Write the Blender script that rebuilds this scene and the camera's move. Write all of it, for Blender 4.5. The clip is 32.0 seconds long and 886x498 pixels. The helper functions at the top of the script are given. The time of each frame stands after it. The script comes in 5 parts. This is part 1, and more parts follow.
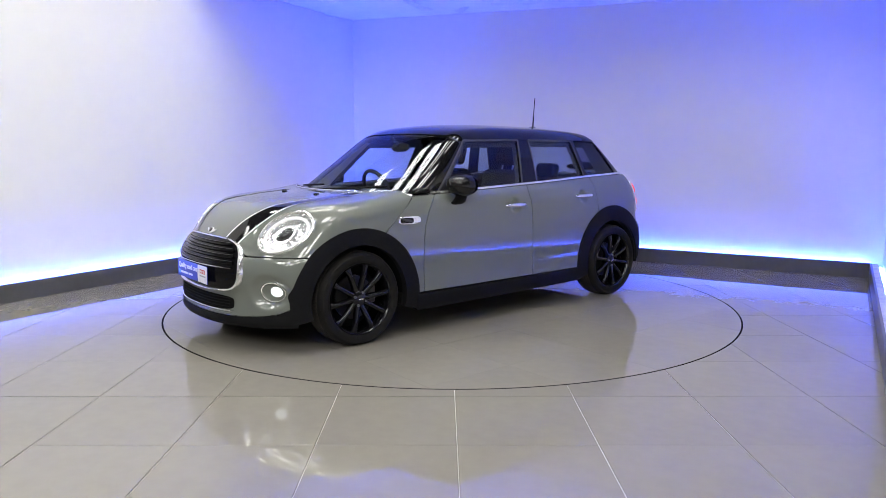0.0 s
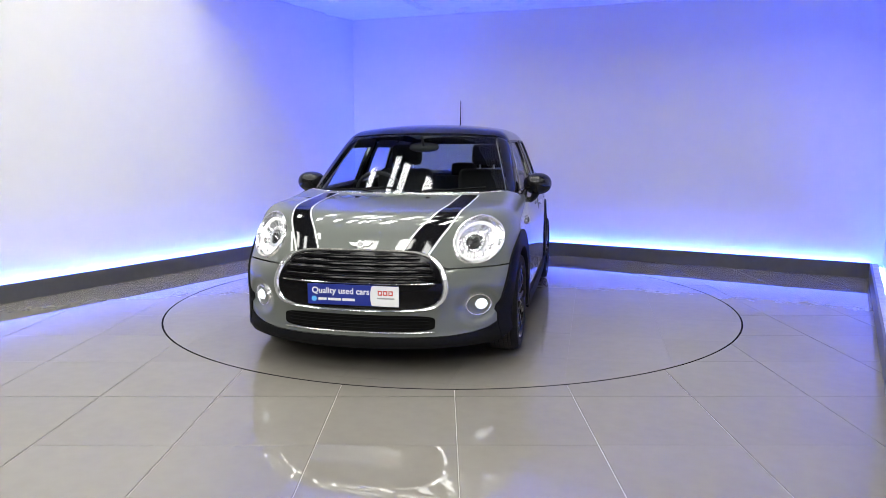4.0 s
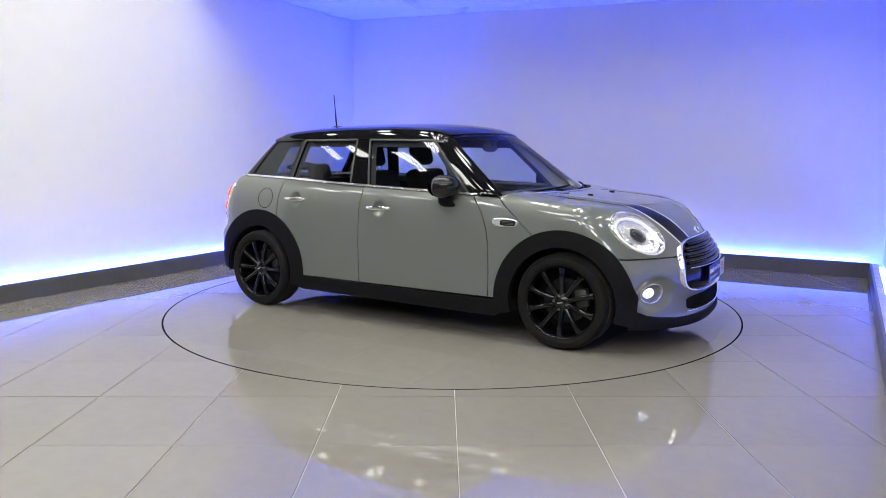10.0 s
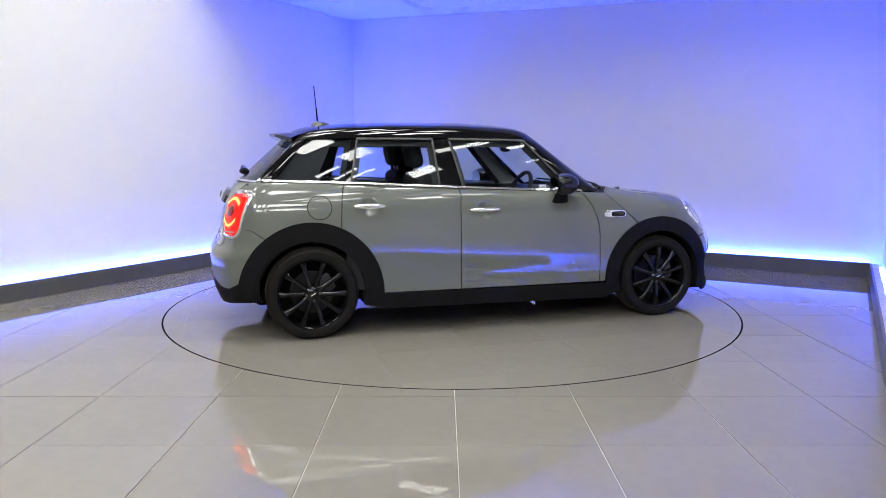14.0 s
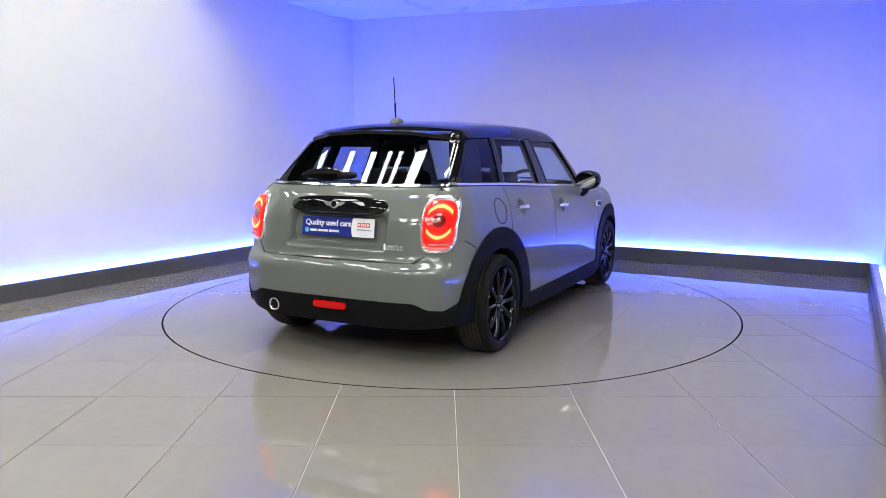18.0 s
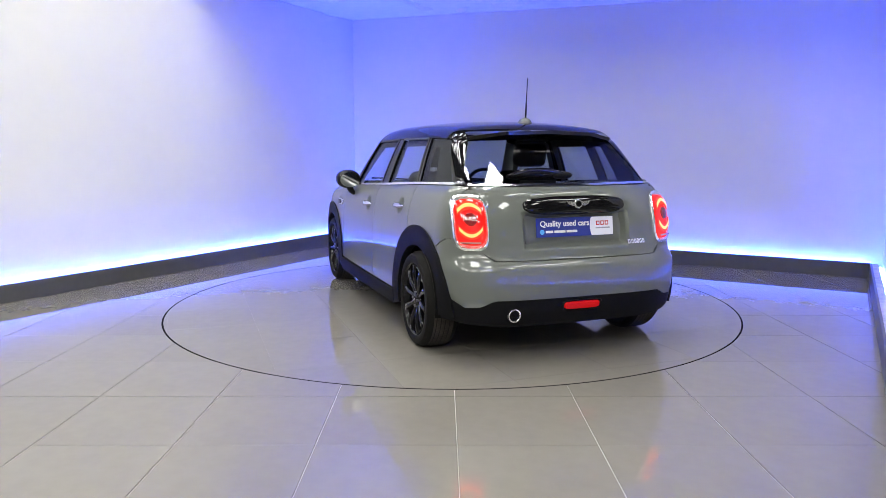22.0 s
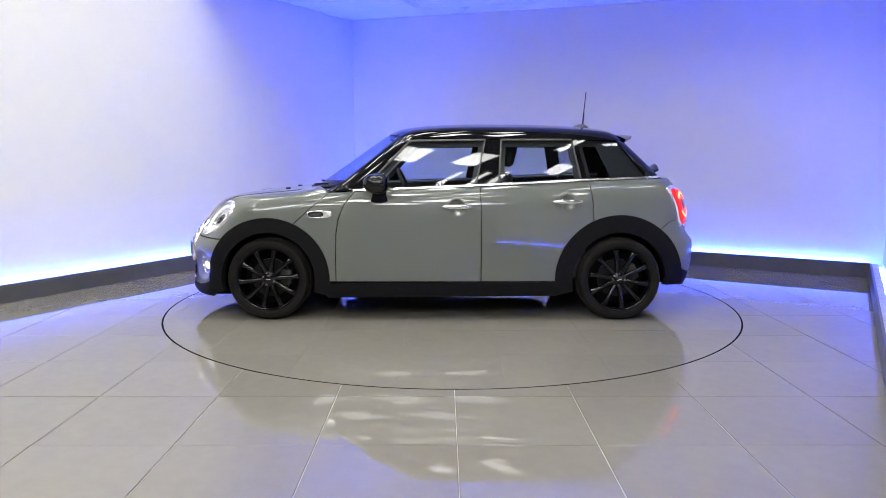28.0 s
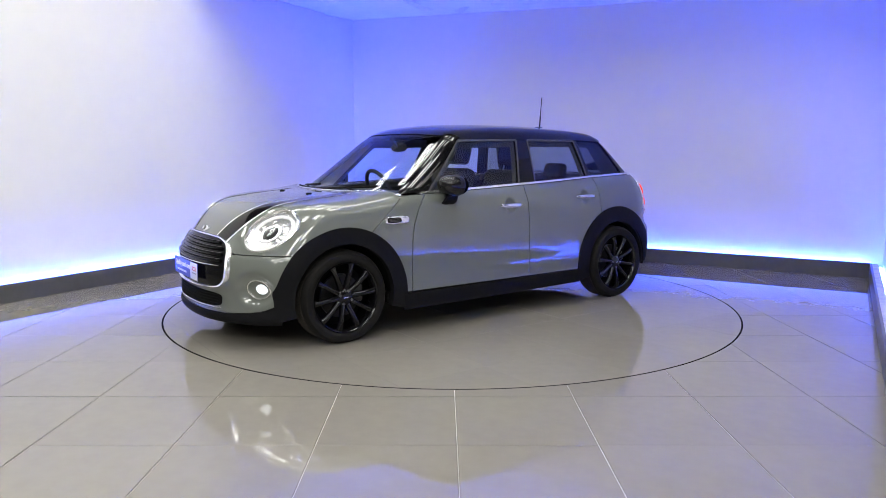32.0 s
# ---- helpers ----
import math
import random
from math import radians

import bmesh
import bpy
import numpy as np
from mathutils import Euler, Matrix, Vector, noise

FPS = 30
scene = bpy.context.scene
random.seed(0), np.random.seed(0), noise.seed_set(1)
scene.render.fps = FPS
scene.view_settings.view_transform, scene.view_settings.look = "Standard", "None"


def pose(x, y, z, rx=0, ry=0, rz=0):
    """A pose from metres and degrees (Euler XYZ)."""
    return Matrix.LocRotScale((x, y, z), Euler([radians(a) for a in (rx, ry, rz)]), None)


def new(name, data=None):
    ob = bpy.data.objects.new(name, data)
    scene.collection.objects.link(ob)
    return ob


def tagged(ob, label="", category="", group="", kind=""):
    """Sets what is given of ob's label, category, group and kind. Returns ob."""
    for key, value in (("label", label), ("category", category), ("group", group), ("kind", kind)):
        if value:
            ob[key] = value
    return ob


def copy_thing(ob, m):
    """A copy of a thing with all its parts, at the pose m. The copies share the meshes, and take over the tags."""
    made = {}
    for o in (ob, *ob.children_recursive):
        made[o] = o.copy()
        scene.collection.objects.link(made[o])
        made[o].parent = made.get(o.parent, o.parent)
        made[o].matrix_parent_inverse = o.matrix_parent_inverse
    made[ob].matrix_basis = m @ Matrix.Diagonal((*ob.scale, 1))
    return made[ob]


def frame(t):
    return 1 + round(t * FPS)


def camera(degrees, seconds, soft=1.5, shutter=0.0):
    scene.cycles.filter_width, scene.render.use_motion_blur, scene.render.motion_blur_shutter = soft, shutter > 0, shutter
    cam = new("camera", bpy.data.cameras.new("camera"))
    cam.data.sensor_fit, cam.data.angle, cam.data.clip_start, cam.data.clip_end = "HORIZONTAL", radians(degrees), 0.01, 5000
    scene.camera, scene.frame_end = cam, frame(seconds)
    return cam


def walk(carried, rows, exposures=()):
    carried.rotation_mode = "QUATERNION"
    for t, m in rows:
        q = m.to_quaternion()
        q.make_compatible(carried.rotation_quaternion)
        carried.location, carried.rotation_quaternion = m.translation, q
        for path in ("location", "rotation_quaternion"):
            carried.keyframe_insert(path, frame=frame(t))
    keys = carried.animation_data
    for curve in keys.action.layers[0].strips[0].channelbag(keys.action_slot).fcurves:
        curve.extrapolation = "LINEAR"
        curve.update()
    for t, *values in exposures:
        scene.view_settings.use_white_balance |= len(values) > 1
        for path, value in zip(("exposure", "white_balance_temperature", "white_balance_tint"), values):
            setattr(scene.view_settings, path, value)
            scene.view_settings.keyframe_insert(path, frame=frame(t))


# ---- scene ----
cam = camera(63.95, 32.0, soft=0.55)
EYE = (0.0, 0.0, 1.231)
walk(cam, [(0.0, pose(*EYE, 90 - 7.83, 0, 0)), (32.0, pose(*EYE, 90 - 7.83, 0, 0))])

# ---- light ----
world = bpy.data.worlds.new("world")
scene.world = world
world.use_nodes = True
world.node_tree.nodes["Background"].inputs[0].default_value = (0.6, 0.65, 0.8, 1)
world.node_tree.nodes["Background"].inputs[1].default_value = 0.02
scene.view_settings.exposure = 0.0
EDGE_POWER, PANEL_POWER, HALL_POWER = 20.0, 45.0, 20.0     # by the canopy's edge, over the stage, and farther out in the hall
# ceiling lights along the room's axes, from the stage's back corner: along the back wall, out from it, width, length
LIGHTS = ((0.92, -3.2, 0.25, 0.5), (1.68, -3.25, 0.2, 0.7), (2.02, -3.35, 0.22, 0.8), (2.77, -3.35, 0.26, 0.8), (3.3, -3.35, 0.15, 0.8), (4.0, -3.15, 0.3, 0.6),
          (-0.2, -3.95, 0.22, 0.6), (0.9, -4.28, 0.2, 0.6), (1.57, -4.35, 0.18, 0.5), (2.0, -4.4, 0.12, 0.6), (2.27, -4.4, 0.12, 0.7), (2.72, -4.35, 0.24, 0.7), (3.78, -4.15, 0.28, 0.7), (4.5, -4.0, 0.28, 0.8),
          (6.35, -4.45, 0.2, 1.1), (6.9, -3.6, 0.2, 1.1), (7.9, -3.65, 0.14, 1.3),
          (3.05, -6.75, 0.5, 0.75), (4.3, -6.4, 0.65, 0.9), (5.35, -6.2, 0.4, 0.75), (7.1, -5.8, 0.4, 0.7), (1.05, -6.4, 0.45, 0.6),
          # the last panel of this line is unseen, kept and widened as fill
          (-2.25, -6.1, 0.4, 0.6), (-1.4, -6.5, 0.3, 1.0), (-0.6, -6.55, 0.26, 0.8), (0.12, -7.2, 0.26, 1.2), (1.25, -7.9, 0.6, 1.2),
          (5.56, -7.3, 0.12, 0.8), (5.94, -7.18, 0.10, 0.9), (6.2, -6.91, 0.12, 0.9),
          # unseen panels behind the camera, placed and widened as fill for walls and car
          (2.39, -10.7, 0.8, 1.5), (3.73, -10.6, 0.8, 1.5), (5.12, -9.83, 0.8, 1.5), (6.51, -9.04, 0.8, 1.5),
          (3.8, -13.0, 0.9, 1.5), (5.36, -12.7, 0.9, 1.5), (6.93, -11.8, 0.9, 1.5), (8.49, -10.9, 0.9, 1.5))
STRIP_POWER = 425.0

# ---- plan: metres, z up ----
TABLE = Vector((0.067, 5.819, 0.0))       # middle of the turntable
RADIUS = 2.248
TILE = 0.6
GRID = (-0.54, 2.862)                     # a tile corner
ANG = math.radians(-29.6)                 # the room's turn against the tiles
E1 = Vector((math.cos(ANG), math.sin(ANG), 0))
E2 = Vector((-math.sin(ANG), math.cos(ANG), 0))
CORNER = Vector((-1.194, 9.879, 0))       # inner corner of the plinths
ROOM = Matrix(((E1.x, E2.x, 0, CORNER.x), (E1.y, E2.y, 0, CORNER.y), (0, 0, 1, 0), (0, 0, 0, 1)))
WIDTH = 6.16                              # between the plinths of the stage
PLINTH_H, PLINTH_D = 0.15, 0.11
H0, H1 = 3.0, 2.76                        # ceiling at the stage's two sides


# ---- small tools ----
def mat(name, color=(0.5, 0.5, 0.5), rough=0.5, metal=0.0, coat=0.0, spec=0.5, noise_scale=0.0, noise_amount=0.0, bump=0.0, bump_scale=80.0,
        emit=None, power=0.0, rough_var=0.0, trans=0.0, vary=0.0, coat_rough=0.03):
    m = bpy.data.materials.new(name)
    m.use_nodes = True
    nt = m.node_tree
    b = nt.nodes["Principled BSDF"]
    b.inputs["Base Color"].default_value = (*color, 1)
    b.inputs["Roughness"].default_value = rough
    b.inputs["Metallic"].default_value = metal
    b.inputs["Coat Weight"].default_value = coat
    b.inputs["Coat Roughness"].default_value = coat_rough
    b.inputs["Specular IOR Level"].default_value = spec
    b.inputs["Transmission Weight"].default_value = trans
    if emit:
        b.inputs["Emission Color"].default_value = (*emit, 1)
        b.inputs["Emission Strength"].default_value = power
    tc = nt.nodes.new("ShaderNodeTexCoord")
    if noise_amount or rough_var:
        fine, wide = nt.nodes.new("ShaderNodeTexNoise"), nt.nodes.new("ShaderNodeTexNoise")
        fine.inputs["Scale"].default_value, wide.inputs["Scale"].default_value = noise_scale * 9, noise_scale
        fine.inputs["Detail"].default_value = 5
        wide.inputs["Detail"].default_value = 3
        add = nt.nodes.new("ShaderNodeMath")
        add.operation = "MULTIPLY_ADD"
        add.inputs[1].default_value = 0.45
        nt.links.new(tc.outputs["Object"], fine.inputs["Vector"])
        nt.links.new(tc.outputs["Object"], wide.inputs["Vector"])
        nt.links.new(fine.outputs["Fac"], add.inputs[0])
        half = nt.nodes.new("ShaderNodeMath")
        half.operation = "MULTIPLY"
        half.inputs[1].default_value = 0.55
        nt.links.new(wide.outputs["Fac"], half.inputs[0])
        nt.links.new(half.outputs[0], add.inputs[2])
        if noise_amount:
            ramp = nt.nodes.new("ShaderNodeMapRange")
            ramp.inputs["From Min"].default_value, ramp.inputs["From Max"].default_value = 0.3, 0.7
            ramp.inputs["To Min"].default_value, ramp.inputs["To Max"].default_value = 1 - noise_amount, 1 + noise_amount
            nt.links.new(add.outputs[0], ramp.inputs["Value"])
            mul = nt.nodes.new("ShaderNodeVectorMath")
            mul.operation = "SCALE"
            mul.inputs[0].default_value = color
            last = ramp.outputs[0]
            if vary:
                info = nt.nodes.new("ShaderNodeObjectInfo")
                rr = nt.nodes.new("ShaderNodeMapRange")
                rr.inputs["To Min"].default_value, rr.inputs["To Max"].default_value = 1 - vary, 1 + vary
                nt.links.new(info.outputs["Random"], rr.inputs["Value"])
                mm = nt.nodes.new("ShaderNodeMath")
                mm.operation = "MULTIPLY"
                nt.links.new(rr.outputs[0], mm.inputs[0])
                nt.links.new(last, mm.inputs[1])
                last = mm.outputs[0]
            nt.links.new(last, mul.inputs["Scale"])
            nt.links.new(mul.outputs[0], b.inputs["Base Color"])
        if rough_var:
            rv = nt.nodes.new("ShaderNodeMapRange")
            rv.inputs["From Min"].default_value, rv.inputs["From Max"].default_value = 0.3, 0.7
            rv.inputs["To Min"].default_value, rv.inputs["To Max"].default_value = max(0.0, rough - rough_var), rough + rough_var
            nt.links.new(add.outputs[0], rv.inputs["Value"])
            nt.links.new(rv.outputs[0], b.inputs["Roughness"])
    if bump:
        n = nt.nodes.new("ShaderNodeTexNoise")
        n.inputs["Scale"].default_value = bump_scale
        n.inputs["Detail"].default_value = 4
        nt.links.new(tc.outputs["Object"], n.inputs["Vector"])
        bp = nt.nodes.new("ShaderNodeBump")
        bp.inputs["Strength"].default_value = 1.0
        bp.inputs["Distance"].default_value = bump
        nt.links.new(n.outputs["Fac"], bp.inputs["Height"])
        nt.links.new(bp.outputs["Normal"], b.inputs["Normal"])
    return m


def mesh_of(name, verts, faces, material, smooth=False):
    me = bpy.data.meshes.new(name)
    me.from_pydata([tuple(v) for v in verts], [], faces)
    me.materials.append(material)
    if smooth:
        me.polygons.foreach_set("use_smooth", [True] * len(me.polygons))
    me.update()
    return me


def put(name, me, parent=None, m=None, label=""):
    ob = new(name, me)
    if parent is not None:
        ob.parent = parent
    if m is not None:
        ob.matrix_basis = m
    if label:
        ob["label"] = label
    return ob


def part(name, bm, material, parent=None, label="", smooth=True, m=None, angle=35):
    me = bpy.data.meshes.new(name)
    bmesh.ops.recalc_face_normals(bm, faces=bm.faces)
    if smooth:
        lim = math.radians(angle)
        for e in bm.edges:
            if len(e.link_faces) == 2 and e.calc_face_angle(0) > lim:
                e.smooth = False
    bm.to_mesh(me)
    bm.free()
    me.materials.append(material)
    if smooth:
        me.polygons.foreach_set("use_smooth", [True] * len(me.polygons))
    return put(name, me, parent, m, label)


def box(bm, lo, hi, bevel=0.0, seg=2, m=None):
    r = bmesh.ops.create_cube(bm, size=1.0)
    vs = r["verts"]
    for v in vs:
        v.co = Vector([lo[i] + (v.co[i] + 0.5) * (hi[i] - lo[i]) for i in range(3)])
    if bevel:
        es = list({e for v in vs for e in v.link_edges})
        r2 = bmesh.ops.bevel(bm, geom=es, offset=bevel, segments=seg, affect="EDGES", profile=0.5)
        vs = list({v for f in r2["faces"] for v in f.verts} | {v for v in vs if v.is_valid})
    if m is not None:
        bmesh.ops.transform(bm, matrix=m, verts=vs)
    return vs


def empty(name, m=None, label="", category="", group="", kind=""):
    ob = new(name)
    ob.empty_display_size = 0.1
    if m is not None:
        ob.matrix_basis = m
    return tagged(ob, label, category, group, kind)


# ---- materials of the room ----
M_WALL = mat("wall_paint", (0.80, 0.79, 0.77), 0.42, noise_scale=0.8, noise_amount=0.02, bump=0.0008, bump_scale=60)
M_CEIL = mat("ceiling_paint", (0.80, 0.80, 0.79), 0.6, noise_scale=1.2, noise_amount=0.05, bump=0.004, bump_scale=5)
M_HALL = mat("hall_paint", (0.22, 0.22, 0.22), 0.6, noise_scale=1.0, noise_amount=0.1)
M_ROOF = mat("roof_paint", (0.018, 0.018, 0.02), 0.7, noise_scale=1.0, noise_amount=0.1)
M_PLINTH = mat("plinth_laminate", (0.085, 0.085, 0.09), 0.38, noise_scale=2, noise_amount=0.12, bump=0.0004, bump_scale=90)
M_PLINTH_TOP = mat("plinth_top", (0.55, 0.55, 0.55), 0.35, noise_scale=9, noise_amount=0.4)
M_TILE = mat("porcelain_tile", (0.216, 0.201, 0.176), 0.014, spec=0.6, noise_scale=1.6, noise_amount=0.06, rough_var=0.004, vary=0.02)
M_GROUT = mat("grout", (0.46, 0.44, 0.40), 0.8, noise_scale=3, noise_amount=0.3)
M_SEAM = mat("tight_seam", (0.16, 0.15, 0.13), 0.7, spec=0.1, noise_scale=8, noise_amount=0.25)
M_STEEL = mat("dark_steel", (0.008, 0.008, 0.008), 0.9, spec=0.0, noise_scale=20, noise_amount=0.2)
M_STRIP = mat("led_strip", (0.1, 0.1, 0.1), 0.5, emit=(0.026, 0.080, 1.0), power=STRIP_POWER)
M_STRIP_SIDE = mat("side_led_strip", (0.1, 0.1, 0.1), 0.5, emit=(0.026, 0.080, 1.0), power=STRIP_POWER * 0.45)
M_PANEL = mat("panel_glow", (0.9, 0.9, 0.9), 0.5, emit=(0.985, 0.985, 0.935), power=PANEL_POWER)
M_EDGE_PANEL = mat("edge_panel_glow", (0.9, 0.9, 0.9), 0.5, emit=(0.985, 0.985, 0.935), power=EDGE_POWER)
M_HALL_PANEL = mat("hall_panel_glow", (0.9, 0.9, 0.9), 0.5, emit=(0.985, 0.985, 0.935), power=HALL_POWER)
M_FRAME = mat("lamp_frame", (0.75, 0.75, 0.75), 0.4, noise_scale=4, noise_amount=0.03)


# ---- room ----
def ceiling_z(a):
    return H0 + (H1 - H0) * a / WIDTH


def slab_piece(name, pts, thick, material, kind="structure", label="", category=""):
    """A prism on the polygon pts, pushed along thick."""
    n = len(pts)
    vs = [Vector(p) for p in pts] + [Vector(p) + Vector(thick) for p in pts]
    fs = [tuple(range(n)), tuple(reversed(range(n, 2 * n)))] + [(i, i + n, (i + 1) % n + n, (i + 1) % n) for i in range(n)]
    bm = bmesh.new()
    bv = [bm.verts.new(v) for v in vs]
    for f in fs:
        bm.faces.new([bv[i] for i in f])
    ob = part(name, bm, material, smooth=False, m=ROOM.copy())
    return tagged(ob, label, category, kind=kind)


D = PLINTH_D
HALL = (-8.0, 8.0, -6.0, 12.5)            # the dark hall round the stage: x, x, y, y
TOP = 4.25
END_L, END_R = -5.8, -3.2                 # how far the stage's side walls run from the back
WALL_H = 3.06
slab_piece("wall_back", [(-D, D, 0), (WIDTH + D, D, 0), (WIDTH + D, D, WALL_H), (-D, D, WALL_H)], (0, 0.12, 0), M_WALL, label="white painted back wall washed in blue light", category="wall")
slab_piece("wall_left", [(-D, D, 0), (-D, END_L, 0), (-D, END_L, WALL_H), (-D, D, WALL_H)], (-0.12, 0, 0), M_WALL, label="white painted side wall of the stage", category="wall")
slab_piece("wall_right", [(WIDTH + D, D, 0), (WIDTH + D, END_R, 0), (WIDTH + D, END_R, WALL_H), (WIDTH + D, D, WALL_H)], (0.12, 0, 0), M_WALL, label="white painted wall beside the camera", category="wall")
# unseen low wall, added so the strip's glow reflects in the car
slab_piece("wall_low", [(WIDTH + D, END_R, 0), (WIDTH + D, -7.0, 0), (WIDTH + D, -7.0, 1.2), (WIDTH + D, END_R, 1.2)], (0.12, 0, 0), M_WALL, label="low white wall added out of view to carry the blue glow", category="wall")
x0, x1, y0, y1 = HALL
for nm, p, q, out in (("wall_north", (x0, y1), (x1, y1), (0, 0.15)), ("wall_south", (x0, y0), (x1, y0), (0, -0.15)), ("wall_west", (x0, y0), (x0, y1), (-0.15, 0)), ("wall_east", (x1, y0), (x1, y1), (0.15, 0))):
    w = slab_piece(nm, [(*p, 0), (*q, 0), (*q, TOP), (*p, TOP)], (*out, 0), M_HALL, label="plain dark grey wall of the hall", category="wall")
    w.matrix_basis = Matrix.Identity(4)
w = slab_piece("ceiling", [(x0, y0, TOP), (x1, y0, TOP), (x1, y1, TOP), (x0, y1, TOP)], (0, 0, 0.15), M_ROOF, label="dark painted ceiling of the hall", category="ceiling")
w.matrix_basis = Matrix.Identity(4)

# white sheet canopy along the back wall, slack and creased; its free edge runs over the turntable's middle
EDGE_B = -2.75
n, nb = 64, 36
verts, faces = [], []
for i in range(n + 1):
    for j in range(nb + 1):
        a, r = -D + (WIDTH + 2 * D) * i / n, j / nb
        b = D + (EDGE_B - D) * r
        q = Vector((a * 1.7, b * 1.7, 0))
        crease = abs(noise.noise(Vector((a * 1.1 + 3, b * 2.6, 4.0))))
        slack = min(1.0, 4 * r, 6 * (1 - r))
        verts.append((a, b, ceiling_z(min(max(a, 0), WIDTH)) + slack * (0.03 * noise.noise(q) - 0.21 * max(0.0, 0.10 - crease))))
for i in range(n):
    for j in range(nb):
        v = i * (nb + 1) + j
        faces.append((v, v + nb + 1, v + nb + 2, v + 1))
canopy = put("ceiling_canopy", mesh_of("ceiling_canopy", verts, faces, M_CEIL, True), None, ROOM.copy())
sol = canopy.modifiers.new("thick", "SOLIDIFY")
sol.thickness = 0.012
tagged(canopy, "white creased sheet ceiling along the back wall", "ceiling", kind="structure")
# sharp folds in the sheet, in the room's axes: from, to, width, depth
for fa, fb, wd, dp in (((1.38, -0.95), (1.37, -0.56), 0.07, 0.045), ((1.28, -0.55), (1.39, -0.28), 0.06, 0.04), ((1.64, -0.17), (1.86, -0.24), 0.06, 0.05), ((2.2, -0.33), (2.85, -0.31), 0.10, 0.035), ((0.35, -1.25), (0.58, -1.05), 0.10, 0.03)):
    pa, pb = Vector((*fa, 0)), Vector((*fb, 0))
    side = (pb - pa).normalized().cross(Vector((0, 0, 1)))
    fv, ff = [], []
    for i in range(9):
        k = i / 8
        p = pa.lerp(pb, k)
        grow = math.sin(math.pi * min(1, 0.08 + k * 0.9))
        z = ceiling_z(max(p.x, 0)) - 0.004
        for s, dz in ((-1, 0.012), (-0.25, -0.6), (0.1, -1.0), (0.3, -0.5), (1, 0.012)):
            fv.append((p.x + side.x * s * wd / 2 * grow, p.y + side.y * s * wd / 2 * grow, z + (dz * dp * grow if dz < 0 else dz)))
    for i in range(8):
        for j in range(4):
            ff.append((i * 5 + j, i * 5 + j + 1, i * 5 + j + 6, i * 5 + j + 5))
    put("fold", mesh_of("fold", fv, ff, M_CEIL, True), canopy, None, "sharp crease in the sheet")


def plinth(name, a, b, inward, glow):
    """A low boxed plinth from a to b along the wall; inward points into the room. LED strip on its back edge."""
    a, b, inward = Vector(a), Vector(b), Vector(inward)
    top = empty(name, ROOM.copy(), "dark grey skirting plinth with a glowing blue strip on top", "plinth", kind="structure")
    for nm, lo, hi, mt in (("face_board", 0.0, 0.018, M_PLINTH),):
        q = [a + inward * -lo, b + inward * -lo, b + inward * -hi, a + inward * -hi]
        bm = bmesh.new()
        v0 = [bm.verts.new(p) for p in q]
        v1 = [bm.verts.new(p + Vector((0, 0, PLINTH_H))) for p in q]
        bm.faces.new(v0), bm.faces.new(v1)
        for i in range(4):
            bm.faces.new((v0[i], v0[(i + 1) % 4], v1[(i + 1) % 4], v1[i]))
        part(nm, bm, mt, top, smooth=False)
    for nm, lo, hi, z0, z1, mt in (("cap_board", 0.018, D - 0.040, PLINTH_H - 0.016, PLINTH_H - 0.003, M_PLINTH_TOP), ("light_strip", D - 0.030, D - 0.008, PLINTH_H - 0.040, PLINTH_H - 0.030, glow)):
        q = [a - inward * lo, b - inward * lo, b - inward * hi, a - inward * hi]
        bm = bmesh.new()
        v0 = [bm.verts.new(p + Vector((0, 0, z0))) for p in q]
        v1 = [bm.verts.new(p + Vector((0, 0, z1))) for p in q]
        bm.faces.new(v0), bm.faces.new(v1)
        for i in range(4):
            bm.faces.new((v0[i], v0[(i + 1) % 4], v1[(i + 1) % 4], v1[i]))
        part(nm, bm, mt, top, smooth=False)
    return top


plinth("plinth_back", (0, 0, 0), (WIDTH, 0, 0), (0, -1, 0), M_STRIP)
plinth("plinth_left", (0, -0.002, 0), (0, END_L, 0), (1, 0, 0), M_STRIP)
plinth("plinth_right", (WIDTH, -0.002, 0), (WIDTH, -7.0, 0), (-1, 0, 0), M_STRIP_SIDE)

# ---- ceiling lights in long rows, with fill panels added out of view ----
def ceiling_light(a, b, sx, sy):
    top = empty("ceiling_light", ROOM @ Matrix.Translation((a, b, TOP)), "slim white ceiling light panel, switched on", "ceiling light", "ceiling lights")
    bm = bmesh.new()
    for lo, hi in (((-sx / 2, -sy / 2, -0.05), (sx / 2, -sy / 2 + 0.012, 0)), ((-sx / 2, sy / 2 - 0.012, -0.05), (sx / 2, sy / 2, 0)),
                   ((-sx / 2, -sy / 2 + 0.012, -0.05), (-sx / 2 + 0.012, sy / 2 - 0.012, 0)), ((sx / 2 - 0.012, -sy / 2 + 0.012, -0.05), (sx / 2, sy / 2 - 0.012, 0))):
        box(bm, lo, hi)
    part("frame", bm, M_FRAME, top, smooth=False)
    bm = bmesh.new()
    box(bm, (-sx / 2 + 0.012, -sy / 2 + 0.012, -0.045), (sx / 2 - 0.012, sy / 2 - 0.012, -0.004))
    part("diffuser", bm, M_EDGE_PANEL if b > -3.5 else M_PANEL if b > -5 and a < WIDTH else M_HALL_PANEL, top, smooth=False)
    return top


for light in LIGHTS:
    ceiling_light(*light)

